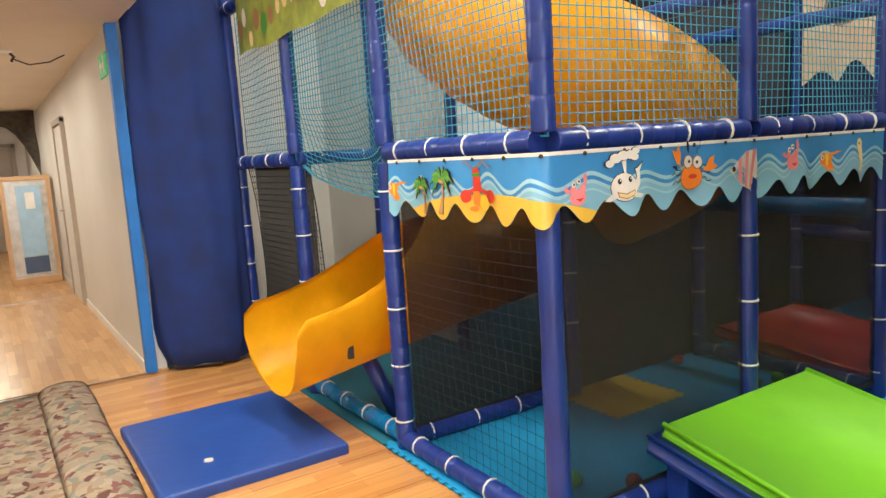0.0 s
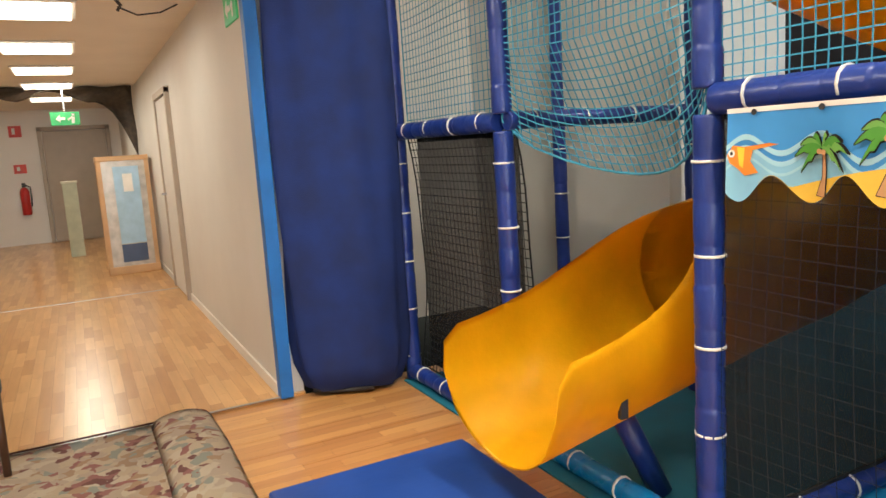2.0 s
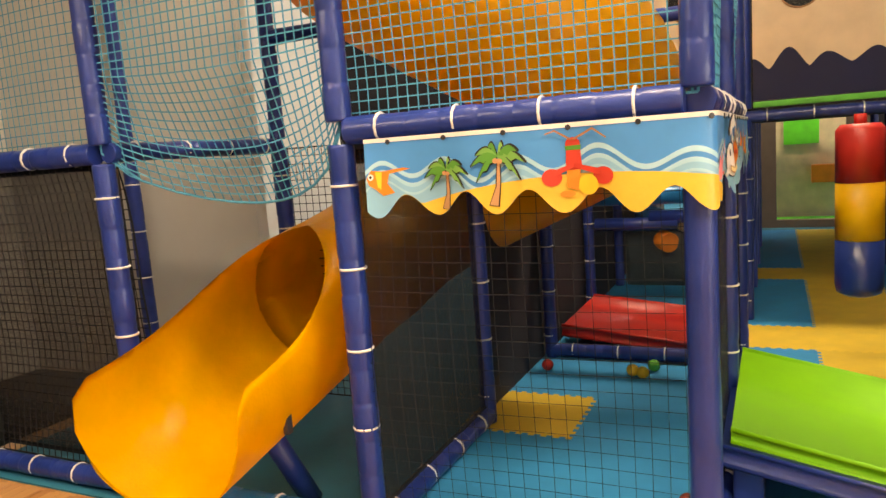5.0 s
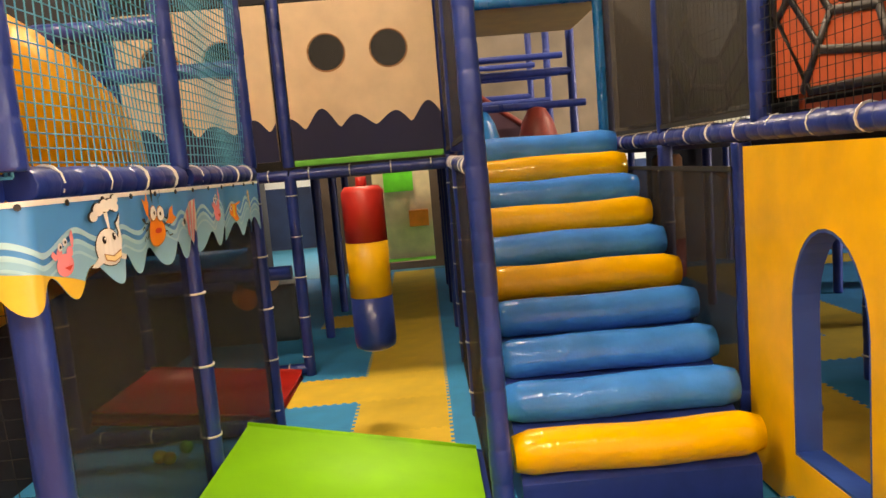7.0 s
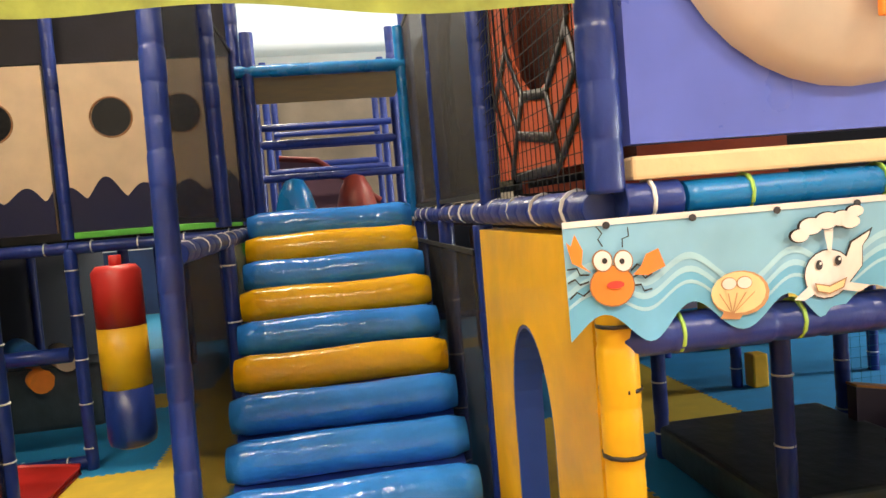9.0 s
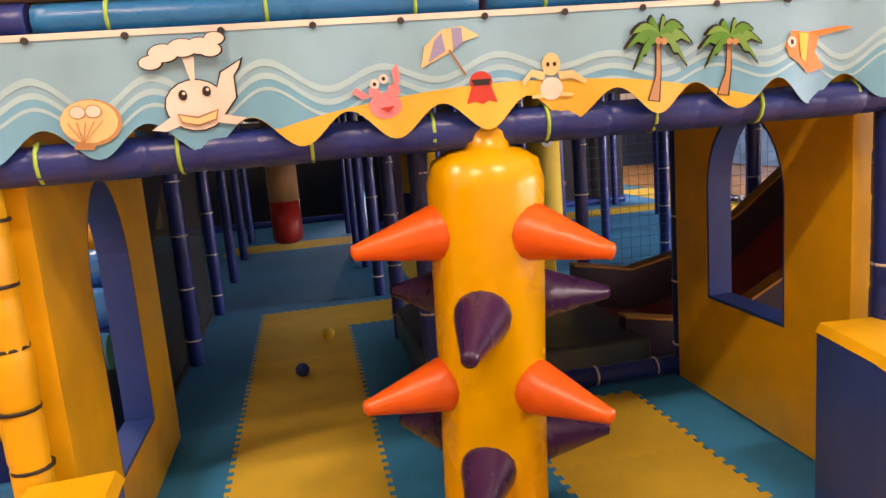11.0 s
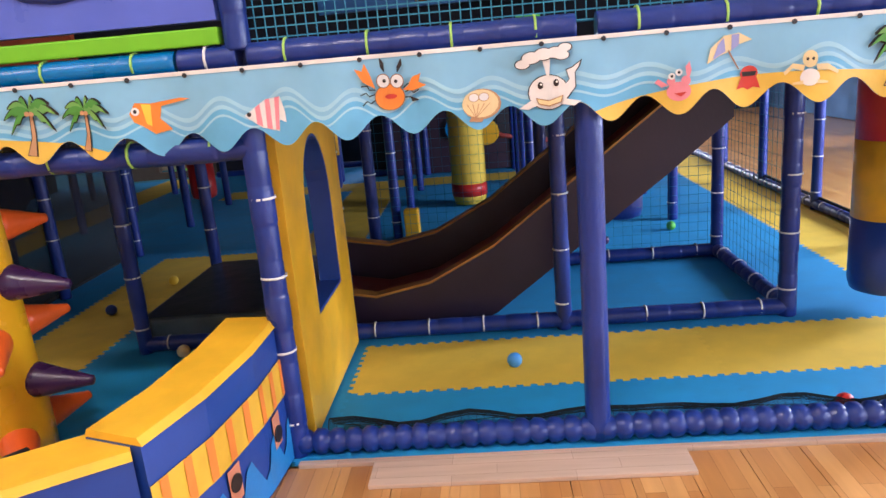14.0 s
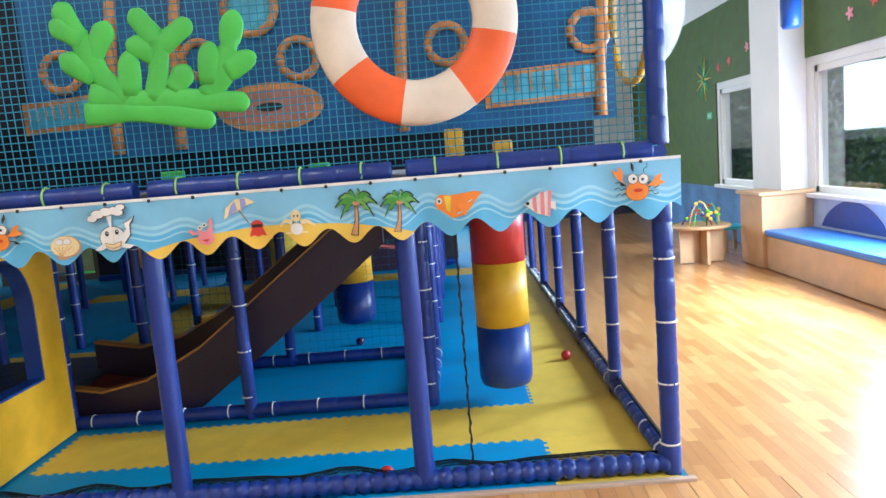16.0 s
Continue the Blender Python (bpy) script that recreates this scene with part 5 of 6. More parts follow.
part("flank", slab([(-0.3, 1.42), (0.66, 1.42), (0.66, 2.1), (0.3, 2.05), (-0.3, 1.6)], 0.06, on_x(7.4)), mat("dark_purple_board", (0.07, 0.03, 0.05), 0.5), ds)
part("edge", sweep([(7.34, 0.66, 2.1), (7.34, 0.3, 2.06), (7.34, -0.3, 1.62)], 0.03, 8), MAROON, ds)

# ---- cream window panels beyond the punch bag ----
def hill(u0, u1, v0, am, n=60, fr=26.0):
    return [(u0 + (u1 - u0) * i / n, v0 + am * abs(math.sin(fr * (u0 + (u1 - u0) * i / n) * 0.5)) ** 1.3 * (0.8 + 0.3 * math.sin(u0 + 9 * i / n))) for i in range(n + 1)]


def cream_panel(x, y0, y1, z0, z1, label):
    p = thing("window_panel", label, "play panel")
    w = y1 - y0
    hs = [circle(y0 + w * f, z1 - 0.34, 0.125) for f in (0.31, 0.72)]
    part("panel", holed([(y0, z0), (y1, z0), (y1, z1), (y0, z1)], hs, 0.03, on_x(x)), CREAM, p)
    part("wave_border", slab([(y1, z0), (y0, z0)] + hill(y0, y1, z0 + 0.2, 0.12), 0.008, on_x(x - 0.031)), mat("dark_navy_cloth", (0.010, 0.012, 0.055), 0.75), p)
    for h in hs:
        part("hole_rim", sweep([(x - 0.031, a, b) for a, b in h + h[:1]], 0.006, 6), PBROWN, p)
    return p


cream_panel(4.95, gy(1) + 0.04, gy(0) - 0.05, 1.52, 2.56, "cream play panel with two round holes and navy waves")
cream_panel(4.95, gy(0) + 0.05, gy(-1) - 0.05, 1.52, 2.56, "cream play panel with two round holes behind the net")
panel_quad("green_bar", "green padded bar below the cream panel", 4.9, 4.94, gy(1) + 0.04, gy(0) - 0.05, 1.475, 1.515, CORAL, "padded bar")


def punch_bag(x, y, z0, z1, r, cols, label, hang=DECK - 0.06):
    b = thing("punch_bag", label, "punch bag", x, y, 0, group="hanging punch bags")
    n = len(cols)
    for i, m in enumerate(cols):
        a, c = z1 - (z1 - z0) * (i + 1) / n, z1 - (z1 - z0) * i / n
        prof = [(r, a + 0.001), (r, c)]
        if i == n - 1:
            prof = [(r * 0.6, a), (r * 0.93, a + 0.02), (r, a + 0.06), (r, c)]
        if i == 0:
            prof = [(r, a + 0.001), (r, c - 0.03), (r * 0.8, c)]
        part("bag_section", lathe(prof, 24), m, b)
    part("strap", sweep([(0, 0, z1 - 0.01), (0, 0, hang)], 0.03, 8), cols[0], b)
    return b


punch_bag(3.85, 1.26, 0.43, 1.33, 0.115, [RED, YEL, NAVY], "red, yellow and navy hanging punch bag")
punch_bag(2.72, -5.31, 0.10, 1.24, 0.16, [RED, YEL, mat("bag_blue", (0.02, 0.06, 0.30), 0.35)], "large red, yellow and blue hanging punch bag")
punch_bag(3.95, -4.25, 0.28, 1.26, 0.15, [RED, YEL, NAVY], "red, yellow and navy hanging punch bag in the ball bay")
punch_bag(5.5, -1.95, 0.35, 1.3, 0.14, [RED, YEL, NAVY], "red, yellow and navy punch bag deep in the frame")
punch_bag(5.3, -0.9, 0.4, 1.34, 0.11, [PBROWN, PTAN, RED], "brown and white hanging punch bag")

# ---- side panels by the stairs ----
def arch_outline(c, w, z0, zs, top, n=16):
    return [(c - w / 2, z0), (c + w / 2, z0)] + [(c + w / 2 * math.cos(math.pi * i / n), zs + (top - zs) * math.sin(math.pi * i / n)) for i in range(n + 1)]


def arch_panel(y, x0, x1, z0, z1, c, w, hz0, zs, top, label, low=False):
    p = thing("arch_panel", label, "play panel")
    ho = arch_outline(c, w, hz0, zs, top)
    part("panel", holed([(x0, z0), (x1, z0), (x1, z1), (x0, z1)], [ho], 0.10, on_y(y - 0.05)), YEL, p)
    inn = arch_outline(c, w - 0.024, hz0 + 0.012, zs, top - 0.012)
    bm = holed(ho, [inn], 0.096, on_y(y - 0.048))
    part("arch_edging", bm, MATBLUE, p, "blue padded edging")
    return p


arch_panel(gy(2) - 0.02, 1.66, 2.82, 0.02, 1.38, 2.24, 0.46, 0.24, 0.78, 1.1, "yellow padded panel with a blue-edged arched opening")
arch_panel(gy(4) + 0.0, 1.68, 2.66, 0.02, 1.36, 2.2, 0.46, 0.42, 0.85, 1.14, "yellow padded panel with an arched opening by the boat")


def web_panel(x0, x1, z0, z1, m, label):
    p = thing("web_panel", label, "play panel")
    w, h = x1 - x0, z1 - z0
    y = gy(2) - 0.04
    cu = x0 + w * 0.43
    ho = circle(cu, z0 + h * 0.55, w * 0.35, None, 28)
    part("panel", holed([(x0, z0), (x1, z0), (x1, z1), (x0, z1)], [ho], 0.015, on_y(y)), m, p)
    def cord(pts, r):
        b = sweep(pts, r, 6)
        for v in b.verts:
            v.co.y = y + 0.019 + (v.co.y - (y + 0.02)) * 0.12
        part("web_cord", b, PBLACK, p)

    for i in range(9):
        a = 2 * math.pi * i / 9 + 0.3
        e = (min(x1, max(x0, cu + 0.75 * math.cos(a))), min(z1, max(z0, z0 + h * 0.55 + 0.75 * math.sin(a))))
        cord([(cu + w * 0.36 * math.cos(a), y + 0.02, z0 + h * 0.55 + w * 0.36 * math.sin(a)), (e[0], y + 0.02, e[1])], 0.02)
    for rr in (0.33, 0.45, 0.6):
        cord([(min(x1, max(x0, cu + rr * w * 1.15 * math.cos(2 * math.pi * i / 9 + 0.3))), y + 0.021, min(z1, max(z0, z0 + h * 0.55 + rr * w * 1.15 * math.sin(2 * math.pi * i / 9 + 0.3)))) for i in range(10)], 0.018)


panel_quad("mesh_panel", "dark see-through mesh over the green web panel", 2.70, 4.9, gy(2) + 0.02, gy(2) + 0.024, 1.5, 2.7, SHADE)
net("safety_net", "dark net over the web panels beside the stairs", lambda u, v: (u, gy(2) + 0.01, v), 1.66, 4.8, DECK + 0.04, 2.7, NETDARK, 0.045, 0.0016)
web_panel(1.72, 2.64, 1.55, 2.55, mat("red_panel", (0.55, 0.10, 0.035), 0.5), "red play panel with black web lines and round hole")
web_panel(2.82, 3.74, 1.55, 2.55, mat("green_panel", (0.07, 0.13, 0.03), 0.5), "dark green play panel with black web lines")
panel_quad("cream_board", "cream panel far along the stair deck", 3.95, 4.8, gy(2) - 0.05, gy(2) - 0.03, 1.55, 2.5, CREAM, "play panel")

# ---- bubble panels on the front ----
for k, m, lab in ((2, PANELBLUE, "blue padded front panel with a bubble window"), (3, PANELBLUE, "blue padded front panel with a dark rounded window")):
    p = thing("bubble_panel", lab, "play panel")
    y0, y1 = gy(k + 1) + 0.05, gy(k) - 0.05
    c = (y0 + y1) / 2
    if k == 2:
        ho = circle(c, 2.09, 0.40, None, 36)
        part("panel", holed([(y0, 1.57), (y1, 1.57), (y1, 2.7), (y0, 2.7)], [ho], 0.05, on_x(1.62)), m, p)
        dome = bmesh.new()
        rings = []
        for q in range(7):
            rr = 0.43 * math.cos(q / 6 * 1.4)
            rings.append([dome.verts.new((1.56 - 0.1 * math.sin(q / 6 * 1.4), c + rr * math.cos(t), 2.09 + rr * math.sin(t))) for t in [2 * math.pi * s / 36 for s in range(36)]])
        for a, b in zip(rings, rings[1:]):
            for s in range(36):
                dome.faces.new((a[s], a[(s + 1) % 36], b[(s + 1) % 36], b[s]))
        dome.faces.new(rings[-1])
        part("bubble", smooth(dome), mat("cloudy_acrylic", (0.62, 0.56, 0.47), 0.15, vary=0.1, bump=0.03, alpha=0.88), p)
        part("pointer", box(1.44, 1.455, c - 0.03, c + 0.02, 1.78, 2.0, 0.006), PORANGE, p)
        for an in (-125, -90, -55):
            b = sweep([(1.56, c + 0.405 * math.cos(radians(an)), 2.09 + 0.405 * math.sin(radians(an))), (1.545, c + 0.405 * math.cos(radians(an)), 2.09 + 0.405 * math.sin(radians(an)))], 0.012, 10)
            part("bolt", b, STEEL, p)
        panel_quad("padded_bar", "cream padded bar below the bubble panel", 1.57, 1.62, y0, y1, 1.495, 1.545, CREAMPOLE, "padded bar")
    else:
        part("panel", holed([(y0, 1.57), (y1, 1.57), (y1, 2.7), (y0, 2.7)], [circle(c, 2.05, 0.36, 0.36, 24)], 0.05, on_x(1.62)), m, p)
        part("window", box(1.6, 1.61, c - 0.4, c + 0.4, 1.66, 2.4), mat("grey_window_sheet", (0.16, 0.16, 0.17), 0.4), p)
        part("window_surround", sweep([(1.57, a, b) for a, b in circle(c, 2.05, 0.37, 0.37, 24) + circle(c, 2.05, 0.37, 0.37, 24)[:1]], 0.02, 8), NAVY, p)
        panel_quad("padded_bar", "bright green padded bar below the front panel", 1.57, 1.62, y0, y1, 1.495, 1.55, GREEN, "padded bar")
pan = thing("back_panel", "red and black web panel behind the bubble panel", "play panel")
part("panel", box(2.6, 2.63, gy(3), gy(2) - 0.1, 1.5, 2.5), MATS["red_panel"], pan)

# ---- spiky inflatable column ----
sc = thing("inflatable_column", "yellow inflatable column with orange and purple spikes", "inflatable toy")
sc.matrix_world = pose(1.678, -1.475, 0.008, 1.1, -3.3, 0)
prof = [(0.11, 0.0), (0.135, 0.02), (0.14, 0.1), (0.137, 0.45), (0.14, 0.8), (0.143, 1.03), (0.13, 1.08), (0.09, 1.105), (0.062, 1.11), (0.062, 1.15), (0.058, 1.16)]
bm = lathe(prof, 32)
for v in bm.verts:
    if 1.07 < v.co.z < 1.12:
        a = math.atan2(v.co.y, v.co.x)
        v.co.z += 0.005 * math.sin(a * 16)
part("body", bm, mat("inflatable_yellow", (0.80, 0.42, 0.005), 0.26, vary=0.06, bump=0.15, bscale=10), sc)
for z, angs, m in ((0.911, (98.5, 218.5, 338.5), ORANGE), (0.72, (157.6, 277.6, 37.6), PURPLE), (0.52, (98.5, 218.5, 338.5), ORANGE), (0.32, (157.6, 277.6, 37.6), PURPLE), (0.11, (98.5, 218.5, 338.5), ORANGE)):
    for a in angs:
        d = Vector((math.cos(radians(a)), math.sin(radians(a)), -0.12)).normalized()
        p0 = Vector((0, 0, z + 0.02)) + d * 0.10
        pts = [p0 + d * q for q in (0, 0.04, 0.05, 0.145, 0.228, 0.241, 0.246)]
        part("spike", sweep(pts, [0.07, 0.069, 0.066, 0.042, 0.021, 0.019, 0.008], 16), m, sc, "orange cone spike" if m is ORANGE else "purple cone spike")
part("hang_ring", sweep([(0, 0, 1.155), (0, 0, 1.2)], 0.022, 8), STEEL, sc)

# ---- padded boat front ----
boat = thing("play_boat", "padded ship-shaped wall, yellow top and striped sides", "soft play boat")
curve_r = [(1.60, -2.61), (1.35, -2.59), (1.08, -2.535), (0.85, -2.45)]
curve_l = [(0.835, -2.43), (0.70, -2.21), (0.57, -1.96), (0.50, -1.72), (0.48, -1.5), (0.50, -1.28), (0.57, -1.04), (0.70, -0.79), (0.88, -0.58), (1.10, -0.46), (1.35, -0.40), (1.54, -0.39)]


def hull(curve, side, sample, height):
    """A thick padded wall along a curve: returns outer wall, top cap and the print rows."""
    cv = []
    for (x0, y0), (x1, y1) in zip(curve, curve[1:]):
        for i in range(sample):
            cv.append((x0 + (x1 - x0) * i / sample, y0 + (y1 - y0) * i / sample))
    cv.append(curve[-1])
    nrm = []
    for i in range(len(cv)):
        a, b = cv[max(0, i - 1)], cv[min(len(cv) - 1, i + 1)]
        d = Vector((b[0] - a[0], b[1] - a[1], 0)).normalized()
        nrm.append(Vector((d.y, -d.x, 0)) * side)
    return cv, nrm


def hull_strip(name, cv, nrm, hs, offs, m, parent, i0=0, i1=None, close=True, label=""):
    bm = bmesh.new()
    i1 = i1 or len(cv)
    rows = []
    for i in range(i0, i1):
        c = Vector((*cv[i], 0))
        rows.append([bm.verts.new(c + nrm[i] * o + Vector((0, 0, h(i / (len(cv) - 1)) if callable(h) else h))) for h, o in zip(hs, offs)])
    n = len(hs)
    for a, b in zip(rows, rows[1:]):
        for q in range(n if close else n - 1):
            bm.faces.new((a[q], b[q], b[(q + 1) % n], a[(q + 1) % n]))
    if close:
        bm.faces.new(rows[0]), bm.faces.new(rows[-1][::-1])
    bmesh.ops.recalc_face_normals(bm, faces=bm.faces)
    return part(name, bm, m, parent, label)


def ztop(t):
    return 0.54 - 0.05 * t


for curve, side, zf in ((curve_r, 1, ztop), (curve_l, 1, lambda t: 0.44 + 0.02 * math.cos(2 * math.pi * t))):
    cv, nrm = hull(curve, side, 8, 0.5)
    sgn = 1
    hull_strip("wall", cv, nrm, [0.0, lambda t: zf(t) - 0.012, lambda t: zf(t) - 0.012, 0.0], [0.0, 0.0, 0.2, 0.2], MATBLUE, boat)
    hull_strip("top_pad", cv, nrm, [lambda t: zf(t) - 0.01, lambda t: zf(t) + 0.012, lambda t: zf(t) + 0.014, lambda t: zf(t) - 0.01], [-0.006, 0.01, 0.19, 0.206], YEL, boat, label="yellow vinyl top pad")
    hull_strip("stripe_band", cv, nrm, [lambda t: zf(t) - 0.27, lambda t: zf(t) - 0.13], [-0.004, -0.004], mat("print_hull_yellow", (0.80, 0.46, 0.03), 0.4), boat, close=False)
    n = len(cv)
    for i in range(1, n - 2, 3):
        hull_strip("stripe", cv, nrm, [lambda t: zf(t) - 0.265, lambda t: zf(t) - 0.22, lambda t: zf(t) - 0.18, lambda t: zf(t) - 0.132], [-0.0065] * 4, PORANGE, boat, i, i + 2, close=False)
    for i in range(4, n - 3, 9):
        hull_strip("gun_port", cv, nrm, [lambda t: zf(t) - 0.40, lambda t: zf(t) - 0.28], [-0.0065, -0.0065], mat("print_salmon", (0.68, 0.26, 0.14), 0.45), boat, i, i + 3, close=False)
        c = Vector((*cv[i + 1], zf(0.5) - 0.34)) - nrm[i + 1] * 0.008
        part("gun_barrel", sweep([c, c - nrm[i + 1] * 0.004], 0.03, 14), PBLACK, boat)
    hull_strip("wave_print", cv, nrm, [0.01, lambda t: 0.13 + 0.06 * math.sin(t * 30)], [-0.005, -0.005], mat("print_wave", (0.02, 0.22, 0.55), 0.4), boat, close=False)
part("hull_strap", sweep([(0.80, -2.05, 0.44), (0.92, -2.02, 0.42), (0.98, -2.04, 0.41)], 0.014, 8), DARKM, boat)

# ---- interior soft play under the deck ----
bmat = thing("black_mat", "black wrinkled vinyl crash mat on the foam floor", "mat", 3.25, -2.0, 0)
part("pad", box(-0.52, 0.62, -0.48, 0.52, 0.005, 0.19, 0.03, 3), BLACK, bmat)
rs = thing("red_slide", "maroon toddler slide with dark flanks and yellow rims", "slide")
prof2 = [(-2.42, 0.30), (-2.75, 0.24), (-3.05, 0.30), (-3.4, 0.48), (-3.8, 0.78), (-4.3, 1.16), (-4.62, 1.42)]


def slide_strip(name, x0, x1, dz0, dz1, m):
    bm = bmesh.new()
    rows = []
    pts = []
    for (a, za), (b, zb) in zip(prof2, prof2[1:]):
        for i in range(4):
            t = i / 4
            pts.append((a + (b - a) * t, za + (zb - za) * t))
    pts.append(prof2[-1])
    for y, z in pts:
        lo = max(0.01, z + dz0)
        rows.append([bm.verts.new(p) for p in ((x0, y, lo), (x1, y, lo), (x1, y, z + dz1), (x0, y, z + dz1))])
    for a, b in zip(rows, rows[1:]):
        for q in range(4):
            bm.faces.new((a[q], b[q], b[(q + 1) % 4], a[(q + 1) % 4]))
    bm.faces.new(rows[0]), bm.faces.new(rows[-1][::-1])
    bmesh.ops.recalc_face_normals(bm, faces=bm.faces)
    part(name, bm, m, rs)


FLANK = mat("dark_flank_vinyl", (0.026, 0.014, 0.030), 0.4)
slide_strip("chute", 2.94, 3.46, -0.19, -0.14, MAROON)
slide_strip("flank", 2.86, 2.93, -0.42, -0.06, FLANK)
slide_strip("flank", 3.47, 3.54, -0.42, 0.07, FLANK)
slide_strip("rim", 2.855, 2.935, -0.056, -0.044, mat("rim_ochre", (0.45, 0.20, 0.03), 0.4))
slide_strip("rim", 3.465, 3.545, 0.074, 0.086, MATS["rim_ochre"])
rm = thing("red_ramp_mat", "red vinyl ramp mat in the ball pit", "mat")
part("pad", tilt_box(3.95, 4.85, 2.9, 0.17, 1.9, 0.06, 0.05, 0.015), RED, rm)
part("base", box(4.0, 4.8, 1.95, 2.85, 0.0, 0.03, 0.01), NAVY, rm)
lc = thing("foam_figure_column", "yellow padded column with simple printed eyes", "padded column", 6.2, -3.2, 0)
part("body", lathe([(0.15, 0.02), (0.17, 0.1), (0.17, 1.3), (0.1, 1.38)], 20), FOAMY, lc)
for z in (0.95, 1.1):
    part("printed_eye", sweep([(-0.168, 0.0, z), (-0.176, 0.0, z)], 0.05, 14), PWHITE, lc)
    part("printed_pupil", sweep([(-0.1765, 0.0, z), (-0.18, 0.0, z)], 0.02, 12), PBLACK, lc)
part("red_band", lathe([(0.173, 0.1), (0.175, 0.22)], 20), RED, lc)
yb = thing("foam_block", "small yellow foam block on the floor", "foam block", 4.9, -2.75, 0)
part("body", box(-0.06, 0.06, -0.06, 0.06, 0.005, 0.25, 0.015), YEL, yb)
beam = thing("padded_beam", "light blue padded beam in the ball pit", "padded bar")
part("tube", sweep([(3.83, 1.9, 1.0), (3.83, 2.95, 1.0)], 0.05, 12), BRIGHT, beam)
for y, z, yy in ((2.3, 0.7, 2.9), (1.9, 0.75, 2.5)):
    q = thing("padded_beam", "navy padded climbing beam in the ball pit", "padded bar")
    part("tube", sweep([(4.95, y, z), (4.95, yy, z)], 0.05, 10), NAVY, q)
ro = thing("play_rope", "dark knotted rope hanging from the deck edge", "rope")
part("cord", sweep([(1.72 + 0.003 * math.sin(i * 1.3), -5.07 + 0.003 * math.cos(i * 1.7), 0.06 + 1.3 * i / 60) for i in range(61)], [0.0045 + 0.002 * (i % 2) for i in range(61)], 7), NETDARK, ro)
bt = thing("beater_machine", "dark toy machine with pale rollers deep in the frame", "play machine", 6.3, 2.5, 0)
part("body", box(-0.25, 0.25, -0.4, 0.4, 0.0, 0.5, 0.04), BLACK, bt)
for i, (y, z) in enumerate(((-0.2, 0.55), (0.1, 0.62), (0.0, 0.4))):
    part("roller", sweep([(-0.3, y, z), (-0.1, y + 0.15, z + 0.03)], 0.09, 14), [CREAM, SKYB, PORANGE][i], bt)
gl = thing("bright_room_opening", "bright opening to a lit green play room", "doorway", 9.9, 1.2, 0, kind="structure")
# dark wall tone and pale back panel carry the lit room in their colours
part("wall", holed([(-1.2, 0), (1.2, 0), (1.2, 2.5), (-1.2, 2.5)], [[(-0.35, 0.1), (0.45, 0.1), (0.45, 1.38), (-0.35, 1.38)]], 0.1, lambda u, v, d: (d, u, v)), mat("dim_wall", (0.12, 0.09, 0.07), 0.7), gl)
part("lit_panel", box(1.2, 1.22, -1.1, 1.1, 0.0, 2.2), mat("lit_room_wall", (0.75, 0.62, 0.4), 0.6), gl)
part("green_panel", box(1.1, 1.12, -0.1, 0.35, 1.05, 1.5), mat("neon_green", (0.1, 0.75, 0.05), 0.5), gl)
part("green_floor", box(0.2, 1.05, -0.6, 0.6, 0.006, 0.02), MATS["neon_green"], gl)
part("shelf", box(1.0, 1.18, -0.3, 0.0, 0.5, 0.75, 0.01), PORANGE, gl)

fw = thing("far_slide", "dark sloping slide flank with red edge deep inside", "slide", 8.3, -3.1, 0)
part("flank", slab([(-1.1, 0.02), (1.0, 0.02), (1.0, 1.15), (0.75, 1.1), (-0.5, 0.4), (-1.1, 0.3)], 0.06, lambda u, v, d: (d, u, v)), FLANK, fw)
part("edge", sweep([(-0.02, -1.1, 0.33), (-0.02, -0.5, 0.43), (-0.02, 0.75, 1.13)], 0.03, 8), MAROON, fw)
for y, m in ((0.05, BRIGHT), (-0.3, YEL)):
    part("disc", sweep([(-0.005, y, 0.55 + 0.2 * y), (-0.06, y, 0.55 + 0.2 * y)], 0.16, 20), m, fw)

# ---- balls ----
for x, y, z, c in ((3.55, 2.40, 0.03, PYEL), (3.52, 2.34, 0.03, PYEL), (3.66, 2.3, 0.03, CORAL), (3.55, 2.9, 0.03, RED), (1.9, 2.2, 0.03, MATBLUE), (1.93, 2.12, 0.03, CORAL), (2.1, 1.95, 0.03, MAROON), (2.27, -3.46, 0.03, SKYB), (2.5, -1.98, 0.03, CORAL), (2.62, -1.75, 0.03, PCREAM), (4.3, -4.2, 0.03, PURPLE), (4.6, -4.75, 0.03, CORAL), (3.45, -5.78, 0.03, RED), (1.72, -4.66, 0.03, RED), (3.4, -0.95, 0.03, MATBLUE), (4.0, -1.1, 0.03, PYEL)):
    bm = bmesh.new()
    bmesh.ops.create_uvsphere(bm, u_segments=16, v_segments=10, radius=0.035)
    for v in bm.verts:
        v.co.z *= 0.98
    b = part("play_ball", smooth(bm), c)
    b.location = (x, y, 0.035 + 0.002)
    col = {PYEL: "yellow", CORAL: "green", RED: "red", MATBLUE: "blue", SKYB: "blue", MAROON: "dark red", PCREAM: "peach", PURPLE: "purple"}[c]
    tagged(b, col + " plastic pit ball lying on the foam floor", "ball", "pit balls")

